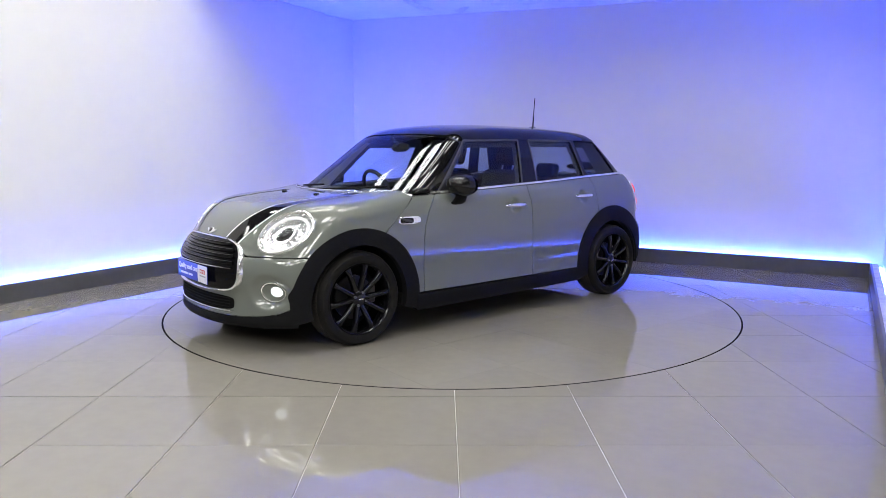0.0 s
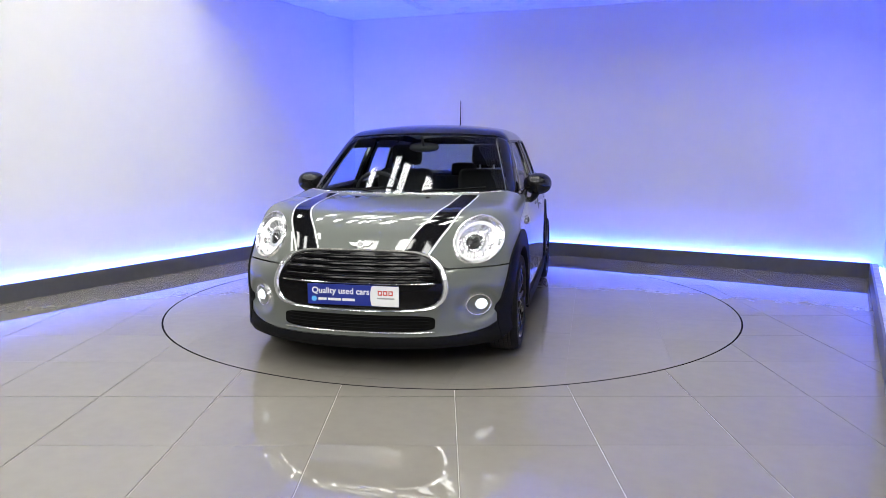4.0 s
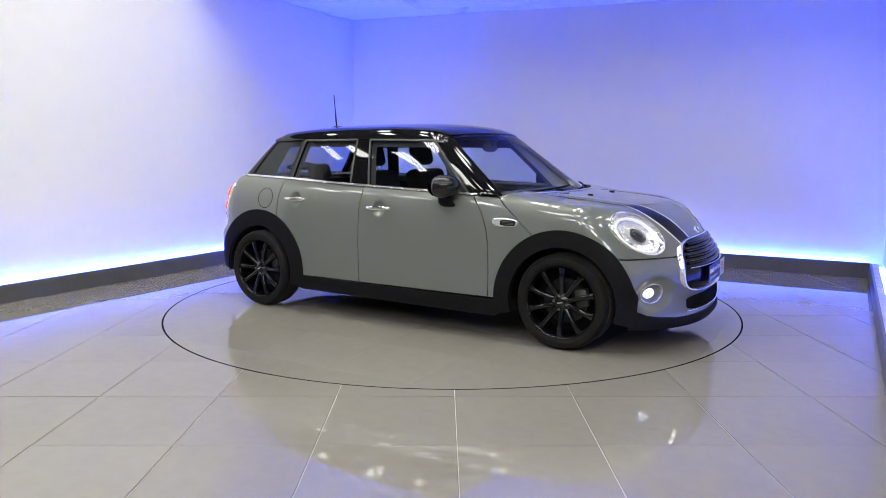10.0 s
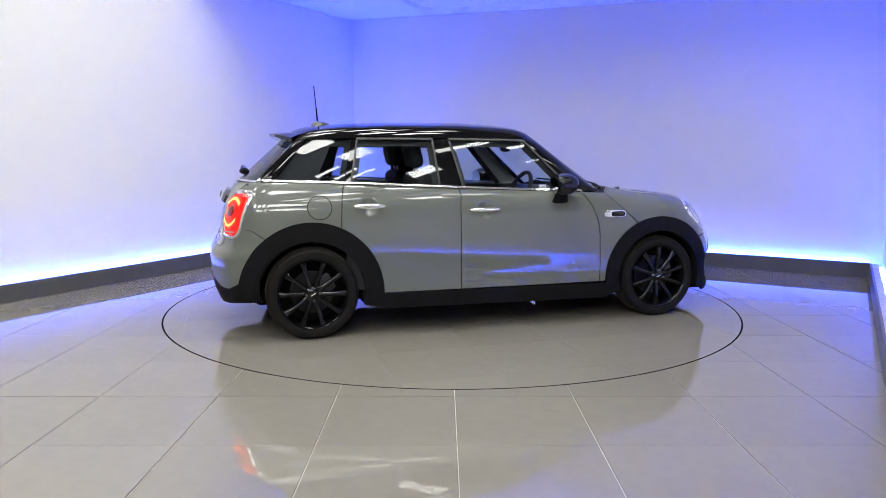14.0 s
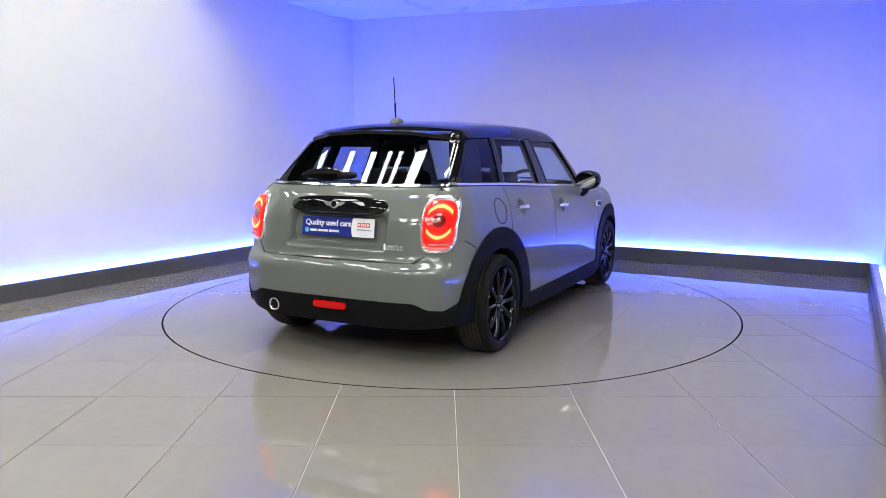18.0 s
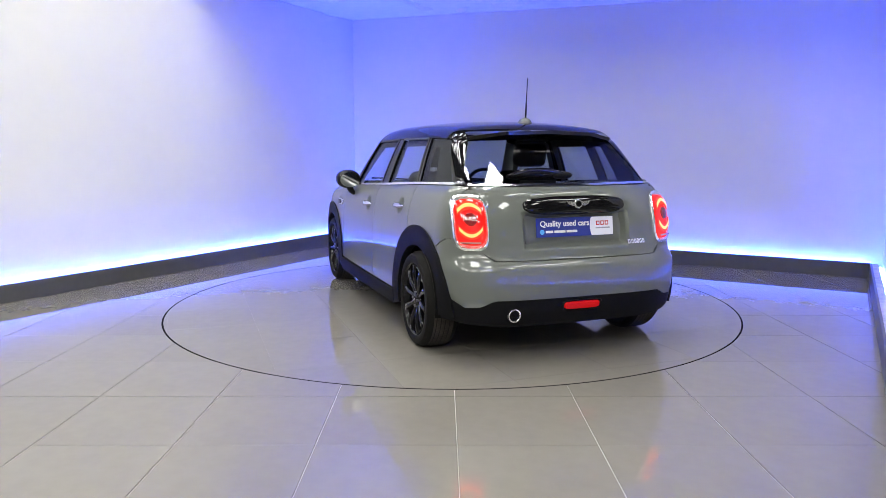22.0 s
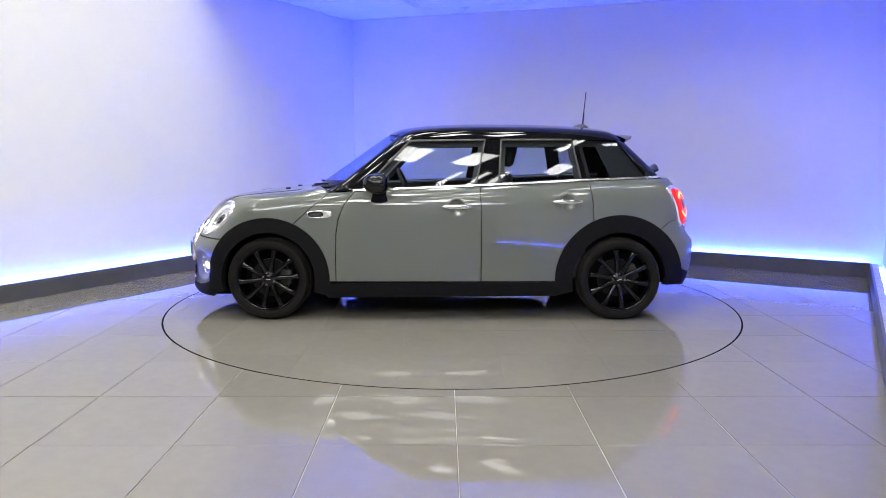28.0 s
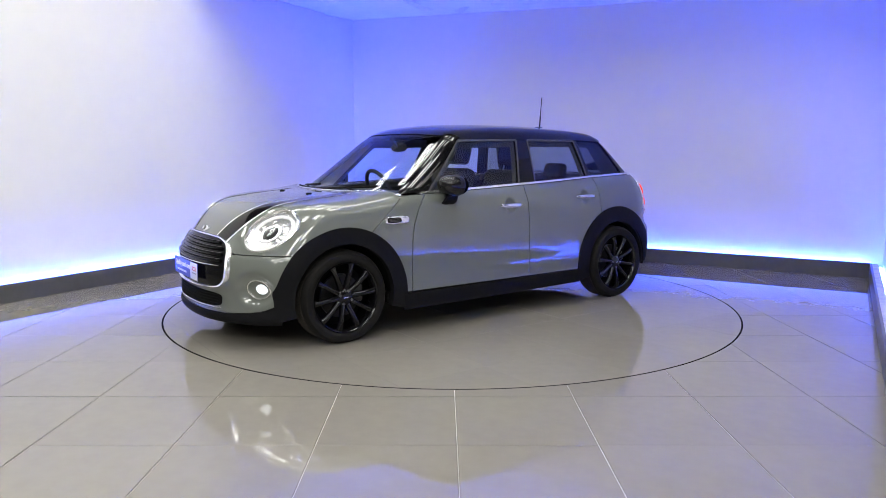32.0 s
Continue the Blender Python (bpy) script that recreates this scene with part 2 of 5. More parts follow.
SPIN = [(0.0, -140.54), (0.5, -139.42), (1.0, -136.63), (1.5, -132.26), (2.0, -126.1), (2.5, -120.19), (3.0, -114.04), (3.5, -107.93), (4.0, -101.87), (4.5, -95.85), (5.0, -89.87), (5.5, -83.91), (6.0, -77.97), (6.5, -72.06), (7.0, -66.16), (7.5, -60.28), (8.0, -54.41), (8.5, -48.54), (9.0, -42.69), (9.5, -36.83), (10.0, -30.98), (10.5, -25.13), (11.0, -19.28), (11.5, -13.43), (12.0, -7.58), (12.5, -1.72), (13.0, 4.14), (13.5, 10.0), (14.0, 15.87), (14.5, 21.74), (15.0, 27.61), (15.5, 33.49), (16.0, 39.37), (16.5, 45.25), (17.0, 51.13), (17.5, 57.02), (18.0, 62.9), (18.5, 68.79), (19.0, 74.67), (19.5, 80.55), (20.0, 86.43), (20.5, 92.31), (21.0, 98.18), (21.5, 104.04), (22.0, 109.91), (22.5, 115.76), (23.0, 121.61), (23.5, 127.46), (24.0, 133.29), (24.5, 139.12), (25.0, 144.94), (25.5, 150.76), (26.0, 156.57), (26.5, 162.37), (27.0, 168.17), (27.5, 173.96), (28.0, 179.75), (28.5, 185.54), (29.0, 191.33), (29.5, 197.12), (30.0, 203.15), (30.5, 208.66), (31.0, 212.59), (31.5, 214.85), (32.0, 215.33)]
TG = (-0.28, -0.187)                      # a tile corner on the turntable

# ---- materials of the car ----
M_PAINT = mat("grey_paint", (0.124, 0.134, 0.121), 0.40, spec=0.25, coat=1.0, coat_rough=0.008, noise_scale=300, noise_amount=0.015)
M_BLACK = mat("gloss_black", (0.006, 0.006, 0.007), 0.03, spec=0.42)
M_CLAD = mat("black_plastic", (0.007, 0.007, 0.008), 0.6, spec=0.08, noise_scale=30, noise_amount=0.15, bump=0.0002, bump_scale=900)
M_DARK = mat("dark_inside", (0.006, 0.006, 0.006), 0.8, spec=0.06, noise_scale=20, noise_amount=0.2)
M_CHROME = mat("chrome", (0.85, 0.85, 0.86), 0.12, metal=1.0)
M_SILVER = mat("satin_silver", (0.62, 0.62, 0.62), 0.28, metal=1.0)
M_TRIM = mat("grey_trim", (0.055, 0.055, 0.055), 0.4, noise_scale=40, noise_amount=0.05)

M_CARD = mat("cabin_plastic", (0.022, 0.022, 0.024), 0.6, noise_scale=20, noise_amount=0.15)


def glass(name, tint, rough=0.0, ior=1.52):
    """Thin tinted pane: sees through with a mirror gloss."""
    m = bpy.data.materials.new(name)
    m.use_nodes = True
    nt = m.node_tree
    nt.nodes.clear()
    out, mix = nt.nodes.new("ShaderNodeOutputMaterial"), nt.nodes.new("ShaderNodeMixShader")
    tr, gl, lw = nt.nodes.new("ShaderNodeBsdfTransparent"), nt.nodes.new("ShaderNodeBsdfGlossy"), nt.nodes.new("ShaderNodeLayerWeight")
    po, ma = nt.nodes.new("ShaderNodeMath"), nt.nodes.new("ShaderNodeMath")
    tr.inputs["Color"].default_value = (*tint, 1)
    gl.inputs["Roughness"].default_value = rough
    lw.inputs["Blend"].default_value = 0.5
    f0 = ((ior - 1) / (ior + 1)) ** 2 * 1.3
    po.operation, ma.operation = "POWER", "MULTIPLY_ADD"
    po.inputs[1].default_value = 5.0
    ma.inputs[1].default_value, ma.inputs[2].default_value = 0.6, f0
    nt.links.new(lw.outputs["Facing"], po.inputs[0])
    nt.links.new(po.outputs[0], ma.inputs[0])
    nt.links.new(ma.outputs[0], mix.inputs[0])
    nt.links.new(tr.outputs[0], mix.inputs[1])
    nt.links.new(gl.outputs[0], mix.inputs[2])
    nt.links.new(mix.outputs[0], out.inputs[0])
    return m


M_GLASS = glass("window_glass", (0.76, 0.83, 0.87))
M_GLASS_REAR = glass("tinted_glass", (0.42, 0.47, 0.51))
M_LENS = glass("clear_lens", (0.93, 0.94, 0.95), ior=1.4)

# ---- the car's form: x forward, y to its left, z up, from the middle of the wheelbase on the ground ----
AXLE = 1.2835
WHEEL_R = 0.302
HUB_Z = 0.302


def ip(v, xs, ys):
    """A smooth curve through (xs, ys)."""
    xs, ys = np.array(xs, float), np.array(ys, float)
    h = np.diff(xs)
    s = np.diff(ys) / h
    m = np.concatenate([[s[0]], (s[:-1] * h[1:] + s[1:] * h[:-1]) / (h[1:] + h[:-1]), [s[-1]]])
    v = np.clip(v, xs[0], xs[-1])
    i = np.clip(np.searchsorted(xs, v) - 1, 0, len(h) - 1)
    t = (v - xs[i]) / h[i]
    return (1 + 2 * t) * (1 - t) ** 2 * ys[i] + t * (1 - t) ** 2 * h[i] * m[i] + t * t * (3 - 2 * t) * ys[i + 1] + t * t * (t - 1) * h[i] * m[i + 1]


def smax(a, b, k):
    t = np.clip(0.5 + 0.5 * (a - b) / k, 0, 1)
    return b + (a - b) * t + k * t * (1 - t)


def belt(x):
    return np.interp(x, [-1.8, -1.6, -1.0, -0.5, 0.13, 0.62, 1.1], [1.03, 1.035, 1.016, 0.99, 0.963, 0.945, 0.925])


def soft(v, a, b):
    """0 inside a, 1 outside b."""
    t = np.clip((v - a) / (b - a), 0, 1)
    return t * t * (3 - 2 * t)


def dents(x, y, z):
    """Depth of the hollows for the door handles, the plate and the fog lamps."""
    d = 0.03 * (1 - soft(np.hypot(x + 0.095, z - 0.832), 0.022, 0.062)) * (y > 0.5)
    d = d + 0.03 * (1 - soft(np.hypot(x + 0.90, z - 0.868), 0.022, 0.062)) * (y > 0.5)
    d = d + 0.052 * (1 - soft(np.maximum(y - 0.318, np.maximum(np.abs(z - 0.775) - 0.075, 0)), 0.0, 0.036)) * (x < -1.5)
    d = d + 0.030 * (1 - soft(np.hypot((y - 0.648), (z - 0.385)), 0.06, 0.12)) * (x > 1.5)
    return d


def g_low(p):
    """The lower body: negative inside."""
    x, y, z = p[..., 0], np.abs(p[..., 1]), p[..., 2]
    top = ip(x, [-2, -1.75, -1.0, 0, 0.8, 1.07, 1.372, 1.562, 1.72, 1.84, 1.95, 2.12], [1.07, 1.075, 1.065, 1.02, 0.99, 0.955, 0.928, 0.905, 0.879, 0.848, 0.80, 0.70])
    crown = np.clip((x - 0.7) / 0.5, 0, 1) * 0.026 * (y / 0.8) ** 2.2
    t1 = (z - top + crown) * 0.9
    wz = ip(z, [0.0, 0.12, 0.2, 0.28, 0.33, 0.37, 0.42, 0.47, 0.52, 0.58, 0.64, 0.70, 0.76, 0.82, 0.88, 0.95, 1.02, 1.08],
            [0.80, 0.825, 0.840, 0.8455, 0.8470, 0.8470, 0.8453, 0.8447, 0.8448, 0.8444, 0.8430, 0.8408, 0.8370, 0.8300, 0.8170, 0.790, 0.752, 0.71])
    wx = ip(x, [-2.0, -1.6, -1.1, -0.3, 0.9, 1.4, 1.8, 2.1], [-0.075, -0.045, -0.018, 0.0, 0.0, -0.008, -0.04, -0.09])
    t2 = y - wz - wx
    xf = ip(z, [0.05, 0.14, 0.18, 0.25, 0.35, 0.45, 0.52, 0.57, 0.61, 0.67, 0.735, 0.80, 0.863, 0.95], [1.95, 2.0, 2.03, 2.025, 2.02, 2.033, 2.028, 2.008, 1.98, 1.938, 1.89, 1.84, 1.79, 1.70])
    t3 = (x - xf + 0.39 * (y / 0.85) ** 2.5) * 0.85
    xr = ip(z, [0.1, 0.2, 0.3, 0.4, 0.5, 0.57, 0.62, 0.7, 0.85, 0.92, 1.0, 1.06], [-1.8, -1.87, -1.915, -1.935, -1.94, -1.93, -1.89, -1.87, -1.84, -1.81, -1.765, -1.72])
    t4 = (xr - x + 0.26 * (y / 0.84) ** 4.5) * 0.9
    g = smax(t1, t2, 0.10)
    return smax(g, smax(t3, t4, 0.01), 0.09) + dents(x, y, z)


def g_top(p):
    """The cabin above the belt line: negative inside."""
    x, y, z = p[..., 0], np.abs(p[..., 1]), p[..., 2]
    roof = ip(x, [-1.6, -1.5, -1.17, -0.78, -0.42, -0.07, 0.25, 0.42, 0.6], [1.345, 1.364, 1.415, 1.440, 1.446, 1.443, 1.420, 1.390, 1.34])
    t1 = z - roof + 0.05 * (y / 0.6) ** 2.2
    w = ip(z, [0.8, 0.95, 1.03, 1.32, 1.42], [0.80, 0.768, 0.742, 0.628, 0.578])
    w = w - 0.085 * np.clip((-x - 0.45) / 1.1, 0, 2) ** 2 - 0.03 * np.clip((x - 0.1) / 0.8, 0, 2) ** 2
    t2 = (y - w) * 0.93
    t3 = (x - (1.085 - (z - 0.93) * 1.44 - 0.10 * (z - 0.93) * (1.37 - z)) + 0.24 * (y / 0.7) ** 2) * 0.57
    t4 = (-1.40 - (1.33 - z) * 1.10 - x + 0.10 * (y / 0.6) ** 2) * 0.75
    g = smax(t1, t2, 0.06)
    return smax(g, smax(t3, t4, 0.01), 0.05)


def grad(G, p):
    e = 1e-4
    return np.stack([(G(p + np.eye(3)[i] * e) - G(p - np.eye(3)[i] * e)) / (2 * e) for i in range(3)], -1)


def onto(G, p, steps=12):
    p = np.array(p, float)
    for _ in range(steps):
        n = grad(G, p)
        p = p - 0.9 * (G(p) / np.maximum((n * n).sum(-1), 1e-6))[..., None] * n
    return p


def cast(G, start, way, far=3.0):
    """Where rays from inside leave the form."""
    a, b = np.zeros(start.shape[:-1]), np.full(start.shape[:-1], far)
    for _ in range(40):
        m = (a + b) / 2
        ins = G(start + way * m[..., None]) < 0
        a, b = np.where(ins, m, a), np.where(ins, b, m)
    return start + way * a[..., None]


def SIDE(G, pts):
    """Points (x, z) of the left flank."""
    pts = np.array(pts, float)
    return cast(G, np.stack([pts[:, 0], 0 * pts[:, 0], pts[:, 1]], -1), np.array([0.0, 1.0, 0.0]) + 0 * np.stack([pts[:, 0]] * 3, -1))


def FACE(G, pts, sign=1, x0=0.0):
    """Points (y, z) of the front (sign 1) or the rear (-1)."""
    pts = np.array(pts, float)
    return cast(G, np.stack([0 * pts[:, 0] + x0, pts[:, 0], pts[:, 1]], -1), np.array([1.0 * sign, 0.0, 0.0]) + 0 * np.stack([pts[:, 0]] * 3, -1))


def OVER(G, pts, z0=0.5):
    """Points (x, y) seen from above."""
    pts = np.array(pts, float)
    return cast(G, np.stack([pts[:, 0], pts[:, 1], 0 * pts[:, 0] + z0], -1), np.array([0.0, 0.0, 1.0]) + 0 * np.stack([pts[:, 0]] * 3, -1))


def even(c, n):
    c = np.array(c, float)
    d = np.concatenate([[0], np.cumsum(np.linalg.norm(np.diff(c, axis=0), axis=1))])
    t = np.linspace(0, d[-1], n)
    return np.stack([np.interp(t, d, c[:, i]) for i in range(3)], -1)


def dense(pts, n=40):
    """A flat polyline drawn with many points."""
    pts = np.array(pts, float)
    d = np.concatenate([[0], np.cumsum(np.linalg.norm(np.diff(pts, axis=0), axis=1))])
    t = np.linspace(0, d[-1], n)
    return np.stack([np.interp(t, d, pts[:, i]) for i in range(pts.shape[1])], -1)


def arc(cx, cz, r, a0, a1, n=30):
    a = np.radians(np.linspace(a0, a1, n))
    return np.stack([cx + r * np.cos(a), cz + r * np.sin(a)], -1)


def coons(bottom, top, left, right, n, m):
    """A grid between four curves; bottom and top run from left to right, left and right from bottom to top."""
    b, t, l, r = even(bottom, n), even(top, n), even(left, m), even(right, m)
    u, v = np.linspace(0, 1, n)[None, :, None], np.linspace(0, 1, m)[:, None, None]
    g = (1 - v) * b[None] + v * t[None] + (1 - u) * l[:, None] + u * r[:, None]
    g = g - ((1 - u) * (1 - v) * b[0] + u * (1 - v) * b[-1] + (1 - u) * v * t[0] + u * v * t[-1])
    g[0], g[-1] = b, t
    g[:, 0], g[:, -1] = l, r
    return g


def sheet(G, bottom, top, left, right, n, m, lift=0.0, rim=0.02, both=False, project=True, edges="btlr", crease=False):
    """A body panel on the form G, with turned-in edges. both: the left half and its mirror image as one panel, joined at the left edge."""
    g = coons(bottom, top, left, right, n, m)
    if project:
        inner = g[1:-1, 1:-1]
        g[1:-1, 1:-1] = onto(G, inner)
    nn = grad(G, g)
    nn /= np.maximum(np.linalg.norm(nn, axis=-1, keepdims=True), 1e-9)
    g = g + nn * lift
    if both:
        g[:, 0, 1] = 0
        flip = np.array([1, -1, 1.0])
        g, nn = np.concatenate([g[:, :0:-1] * flip, g], 1), np.concatenate([nn[:, :0:-1] * flip, nn], 1)
    return g, nn


def grid_mesh(g, nn, rim=0.02, edges="btlr"):
    m, n = g.shape[:2]
    verts = [tuple(v) for v in g.reshape(-1, 3)]
    faces = [(i * n + j, i * n + j + 1, (i + 1) * n + j + 1, (i + 1) * n + j) for i in range(m - 1) for j in range(n - 1)]
    if rim:
        loops = []
        if "b" in edges:
            loops.append([j for j in range(n)])
        if "t" in edges:
            loops.append([(m - 1) * n + j for j in range(n)][::-1])
        if "l" in edges:
            loops.append([i * n for i in range(m)][::-1])
        if "r" in edges:
            loops.append([i * n + n - 1 for i in range(m)])
        flat_n = nn.reshape(-1, 3)
        for lp in loops:
            k = len(verts)
            verts += [tuple(np.array(verts[i]) - flat_n[i] * rim) for i in lp]
            faces += [(lp[a + 1], lp[a], k + a, k + a + 1) for a in range(len(lp) - 1)]
    return verts, faces


def panel(name, G, bottom, top, left, right, n, m, material, parent, lift=0.0, rim=0.02, both=False, mirror=False, label="", edges="btlr", project=True, hole=None):
    """Makes one panel, or with mirror the panel and its twin on the car's right."""
    g, nn = sheet(G, bottom, top, left, right, n, m, lift, rim, both, project)
    made = []
    for side in ((1, -1) if mirror else (1,)):
        gg, n2 = g * np.array([1, side, 1.0]), nn * np.array([1, side, 1.0])
        v, f = grid_mesh(gg, n2, rim, edges)
        # one sense of turning for all faces: outwards
        c = np.cross(gg[1, 1] - gg[0, 0], gg[1, 0] - gg[0, 1])
        if (c * n2[0, 0]).sum() > 0:
            f = [tuple(reversed(q)) for q in f]
        if hole:
            inside = [p[0] > 1.2 and ((abs(p[1]) - hole[0]) / hole[2]) ** 2 + ((p[2] - hole[1]) / hole[3]) ** 2 < 1 for p in v]
            f = [q for q in f if not all(inside[i] for i in q)]
        me = mesh_of(name, v, f, material, True)
        bm = bmesh.new()
        bm.from_mesh(me)
        for e in bm.edges:
            if len(e.link_faces) == 2 and e.calc_face_angle(0) > 0.7:
                e.smooth = False
        bm.to_mesh(me)
        bm.free()
        made.append(put(name, me, parent, CAR0, label))
    return made


# car: pivot on the turntable's middle, its parts shifted by where it is parked
car = empty("car", Matrix.Translation(TABLE), "grey five-door hatchback with black roof, black stripes and black wheels", "car")
CAR0 = Matrix.Translation((0.059, -0.126, 0.0))

L = g_low
T_ = g_top
RF, RR = 0.452, 0.472       # outer edge of the arch claddings
GP = 0.0035                 # half of a shut line
SILL = 0.292


def arch_pt(cx, r, a):
    return (cx + r * math.cos(math.radians(a)), HUB_Z + r * math.sin(math.radians(a)))


# side panels
door_front_edge = [(0.786, SILL), (0.787, 0.45), (0.781, 0.638), (0.765, 0.74), (0.727, 0.836), (0.69, 0.89), (0.650, float(belt(0.65)) - 0.004)]
hood_cut = [(1.093, 0.708), (0.97, 0.82), (0.872, 0.900), (0.838, 0.932)]
fr = [tuple(q) for q in arc(AXLE, HUB_Z, RF - 0.01, 180, 115, 20)]
fender_right = fr + hood_cut[1:]


def line_side(pts, n=60, dx=0.0, G=None):
    pts = dense(pts, n)
    pts[:, 0] += dx
    return SIDE(G or L, pts)


panel("front_wing", L, line_side([(0.786 + GP, SILL), (fr[0][0], SILL)]), line_side([(0.650 + GP, float(belt(0.65)) - 0.004), hood_cut[-1]]),
      line_side(door_front_edge, dx=GP), line_side(fender_right, dx=-GP), 14, 30, M_PAINT, car, mirror=True)
mid_top, mid_bot = (-0.27, float(belt(-0.27)) - 0.004), (-0.272, SILL)
mid = [mid_bot, (-0.274, 0.6), (-0.272, 0.85), (-0.262, 0.93), mid_top]
panel("front_door", L, line_side([(-0.272 + GP, SILL), (0.786 - GP, SILL)]), line_side([(x, float(belt(x)) - 0.004) for x in np.linspace(-0.27 + GP, 0.65 - GP, 12)]),
      line_side(mid, dx=GP), line_side(door_front_edge, dx=-GP), 110, 66, M_PAINT, car, mirror=True)
ra = [tuple(q) for q in arc(-AXLE, HUB_Z, RR - 0.01, 0, 65, 20)]
rear_edge = ra + [(-1.086, 0.80), (-1.078, 0.92), (-1.06, float(belt(-1.06)) - 0.004)]
panel("rear_door", L, line_side([(ra[0][0], SILL), (-0.272 - GP, SILL)]), line_side([(x, float(belt(x)) - 0.004) for x in np.linspace(-1.06 + GP, -0.27 - GP, 12)]),
      line_side(rear_edge, dx=GP), line_side(mid, dx=-GP), 90, 66, M_PAINT, car, mirror=True)
rb = [tuple(q) for q in arc(-AXLE, HUB_Z, RR - 0.01, 128, 65, 24)]
up_edge = [rb[-1]] + rear_edge[20:]
cut_r = [rb[0], (-1.64, 0.715), (-1.675, 0.735)]
bt = np.concatenate([FACE(L, [(0.735, 0.735)], -1), SIDE(L, dense(cut_r[::-1], 10)[1:]), SIDE(L, dense(rb, 30))])
quarter_left = np.concatenate([FACE(L, dense([(0.735, 0.735), (0.742, 0.85), (0.725, 0.95), (0.655, 1.0), (0.62, 1.025)], 24), -1)])
quarter_top = np.concatenate([FACE(L, [(0.62, 1.025)], -1), SIDE(L, [(x, float(belt(x)) - 0.004) for x in np.linspace(-1.60, -1.06 - GP, 14)])])
panel("rear_quarter", L, bt, quarter_top, quarter_left, line_side(up_edge, dx=-GP), 40, 24, M_PAINT, car, mirror=True)

# bonnet: from the grille's upper edge and the bumper cut to the cowl
low = np.concatenate([FACE(L, dense([(0.0, 0.694), (0.30, 0.688), (0.40, 0.664), (0.465, 0.61), (0.49, 0.598)], 30), 1),
                      FACE(L, dense([(0.50, 0.597), (0.62, 0.597), (0.70, 0.597)], 10), 1),
                      SIDE(L, dense([(1.74, 0.597), (1.612, 0.597)], 6)), SIDE(L, arc(AXLE, HUB_Z, RF - 0.01, 42, 115, 40))])
cowl = np.concatenate([OVER(L, dense([(1.085, 0.0), (1.06, 0.3), (1.0, 0.52), (0.915, 0.67)], 24)), SIDE(L, [(0.838 + GP, 0.932)])])
panel("bonnet", L, low, cowl, np.concatenate([FACE(L, [(0.0, 0.694)], 1), OVER(L, dense([(1.90, 0), (1.085, 0)], 30))]), line_side(hood_cut, dx=GP), 110, 76, M_PAINT, car, both=True, hole=(0.633, 0.735, 0.123 * 1.04, 0.118 * 1.04))
# front bumper
side_arch = SIDE(L, arc(AXLE, HUB_Z, RF - 0.01, 6, 41.5, 16))
fb_top = np.concatenate([FACE(L, dense([(0.0, 0.59), (0.49, 0.59), (0.70, 0.59)], 30), 1), SIDE(L, dense([(1.74, 0.59), (1.615, 0.59)], 6))])
fb_bot = np.concatenate([FACE(L, dense([(0.0, 0.226), (0.50, 0.226), (0.62, 0.236), (0.70, 0.254), (0.757, 0.286)], 40), 1), SIDE(L, [arch_pt(AXLE, RF - 0.01, 6)])])
panel("front_bumper", L, fb_bot, fb_top, FACE(L, dense([(0, 0.226), (0, 0.59)], 30), 1), side_arch, 70, 40, M_PAINT, car, both=True)
fl_bot = np.concatenate([FACE(L, dense([(0.0, 0.160), (0.6, 0.163), (0.72, 0.166)], 40), 1), SIDE(L, [(1.69, 0.17)])])
fl_top = np.concatenate([FACE(L, dense([(0.0, 0.222), (0.50, 0.222), (0.62, 0.232), (0.70, 0.250), (0.757, 0.282)], 40), 1), SIDE(L, [arch_pt(AXLE, RF - 0.006, 5.4)])])
panel("front_lip", L, fl_bot, fl_top, FACE(L, dense([(0, 0.160), (0, 0.222)], 10), 1), SIDE(L, arc(AXLE, HUB_Z, RF - 0.02, -17.5, 5.4, 12)), 50, 10, M_CLAD, car, both=True, lift=0.006, label="black plastic front lip")
# rear bumper and tailgate
rb_top = np.concatenate([FACE(L, dense([(0.0, 0.604), (0.54, 0.608), (0.585, 0.64), (0.60, 0.672), (0.72, 0.678), (0.745, 0.728)], 40), -1), SIDE(L, dense([(-1.675, 0.728), (-1.64, 0.708), arch_pt(-AXLE, RR - 0.01, 128.6)], 8))])
rb_bot = np.concatenate([FACE(L, dense([(0.0, 0.388), (0.55, 0.388), (0.62, 0.35), (0.70, 0.345)], 30), -1), SIDE(L, [(-1.72, 0.40)])])
panel("rear_bumper", L, rb_bot, rb_top, FACE(L, dense([(0, 0.388), (0, 0.604)], 20), -1), SIDE(L, arc(-AXLE, HUB_Z, RR - 0.01, 167, 128.6, 16)), 40, 20, M_PAINT, car, both=True)
rl_bot = np.concatenate([FACE(L, dense([(0.0, 0.218), (0.5, 0.222), (0.68, 0.24)], 30), -1), SIDE(L, dense([(-1.68, 0.255), (-1.61, 0.26)], 4))])
rl_top = np.concatenate([FACE(L, dense([(0.0, 0.384), (0.55, 0.384), (0.62, 0.346), (0.70, 0.341)], 30), -1), SIDE(L, dense([(-1.722, 0.392), (-1.65, 0.39)], 4))])
panel("rear_valance", L, rl_bot, rl_top, FACE(L, dense([(0, 0.218), (0, 0.384)], 10), -1), SIDE(L, dense([(-1.61, 0.26), (-1.62, 0.3), (-1.65, 0.39)], 10)), 36, 10, M_CLAD, car, both=True, lift=-0.004, label="black plastic rear valance")
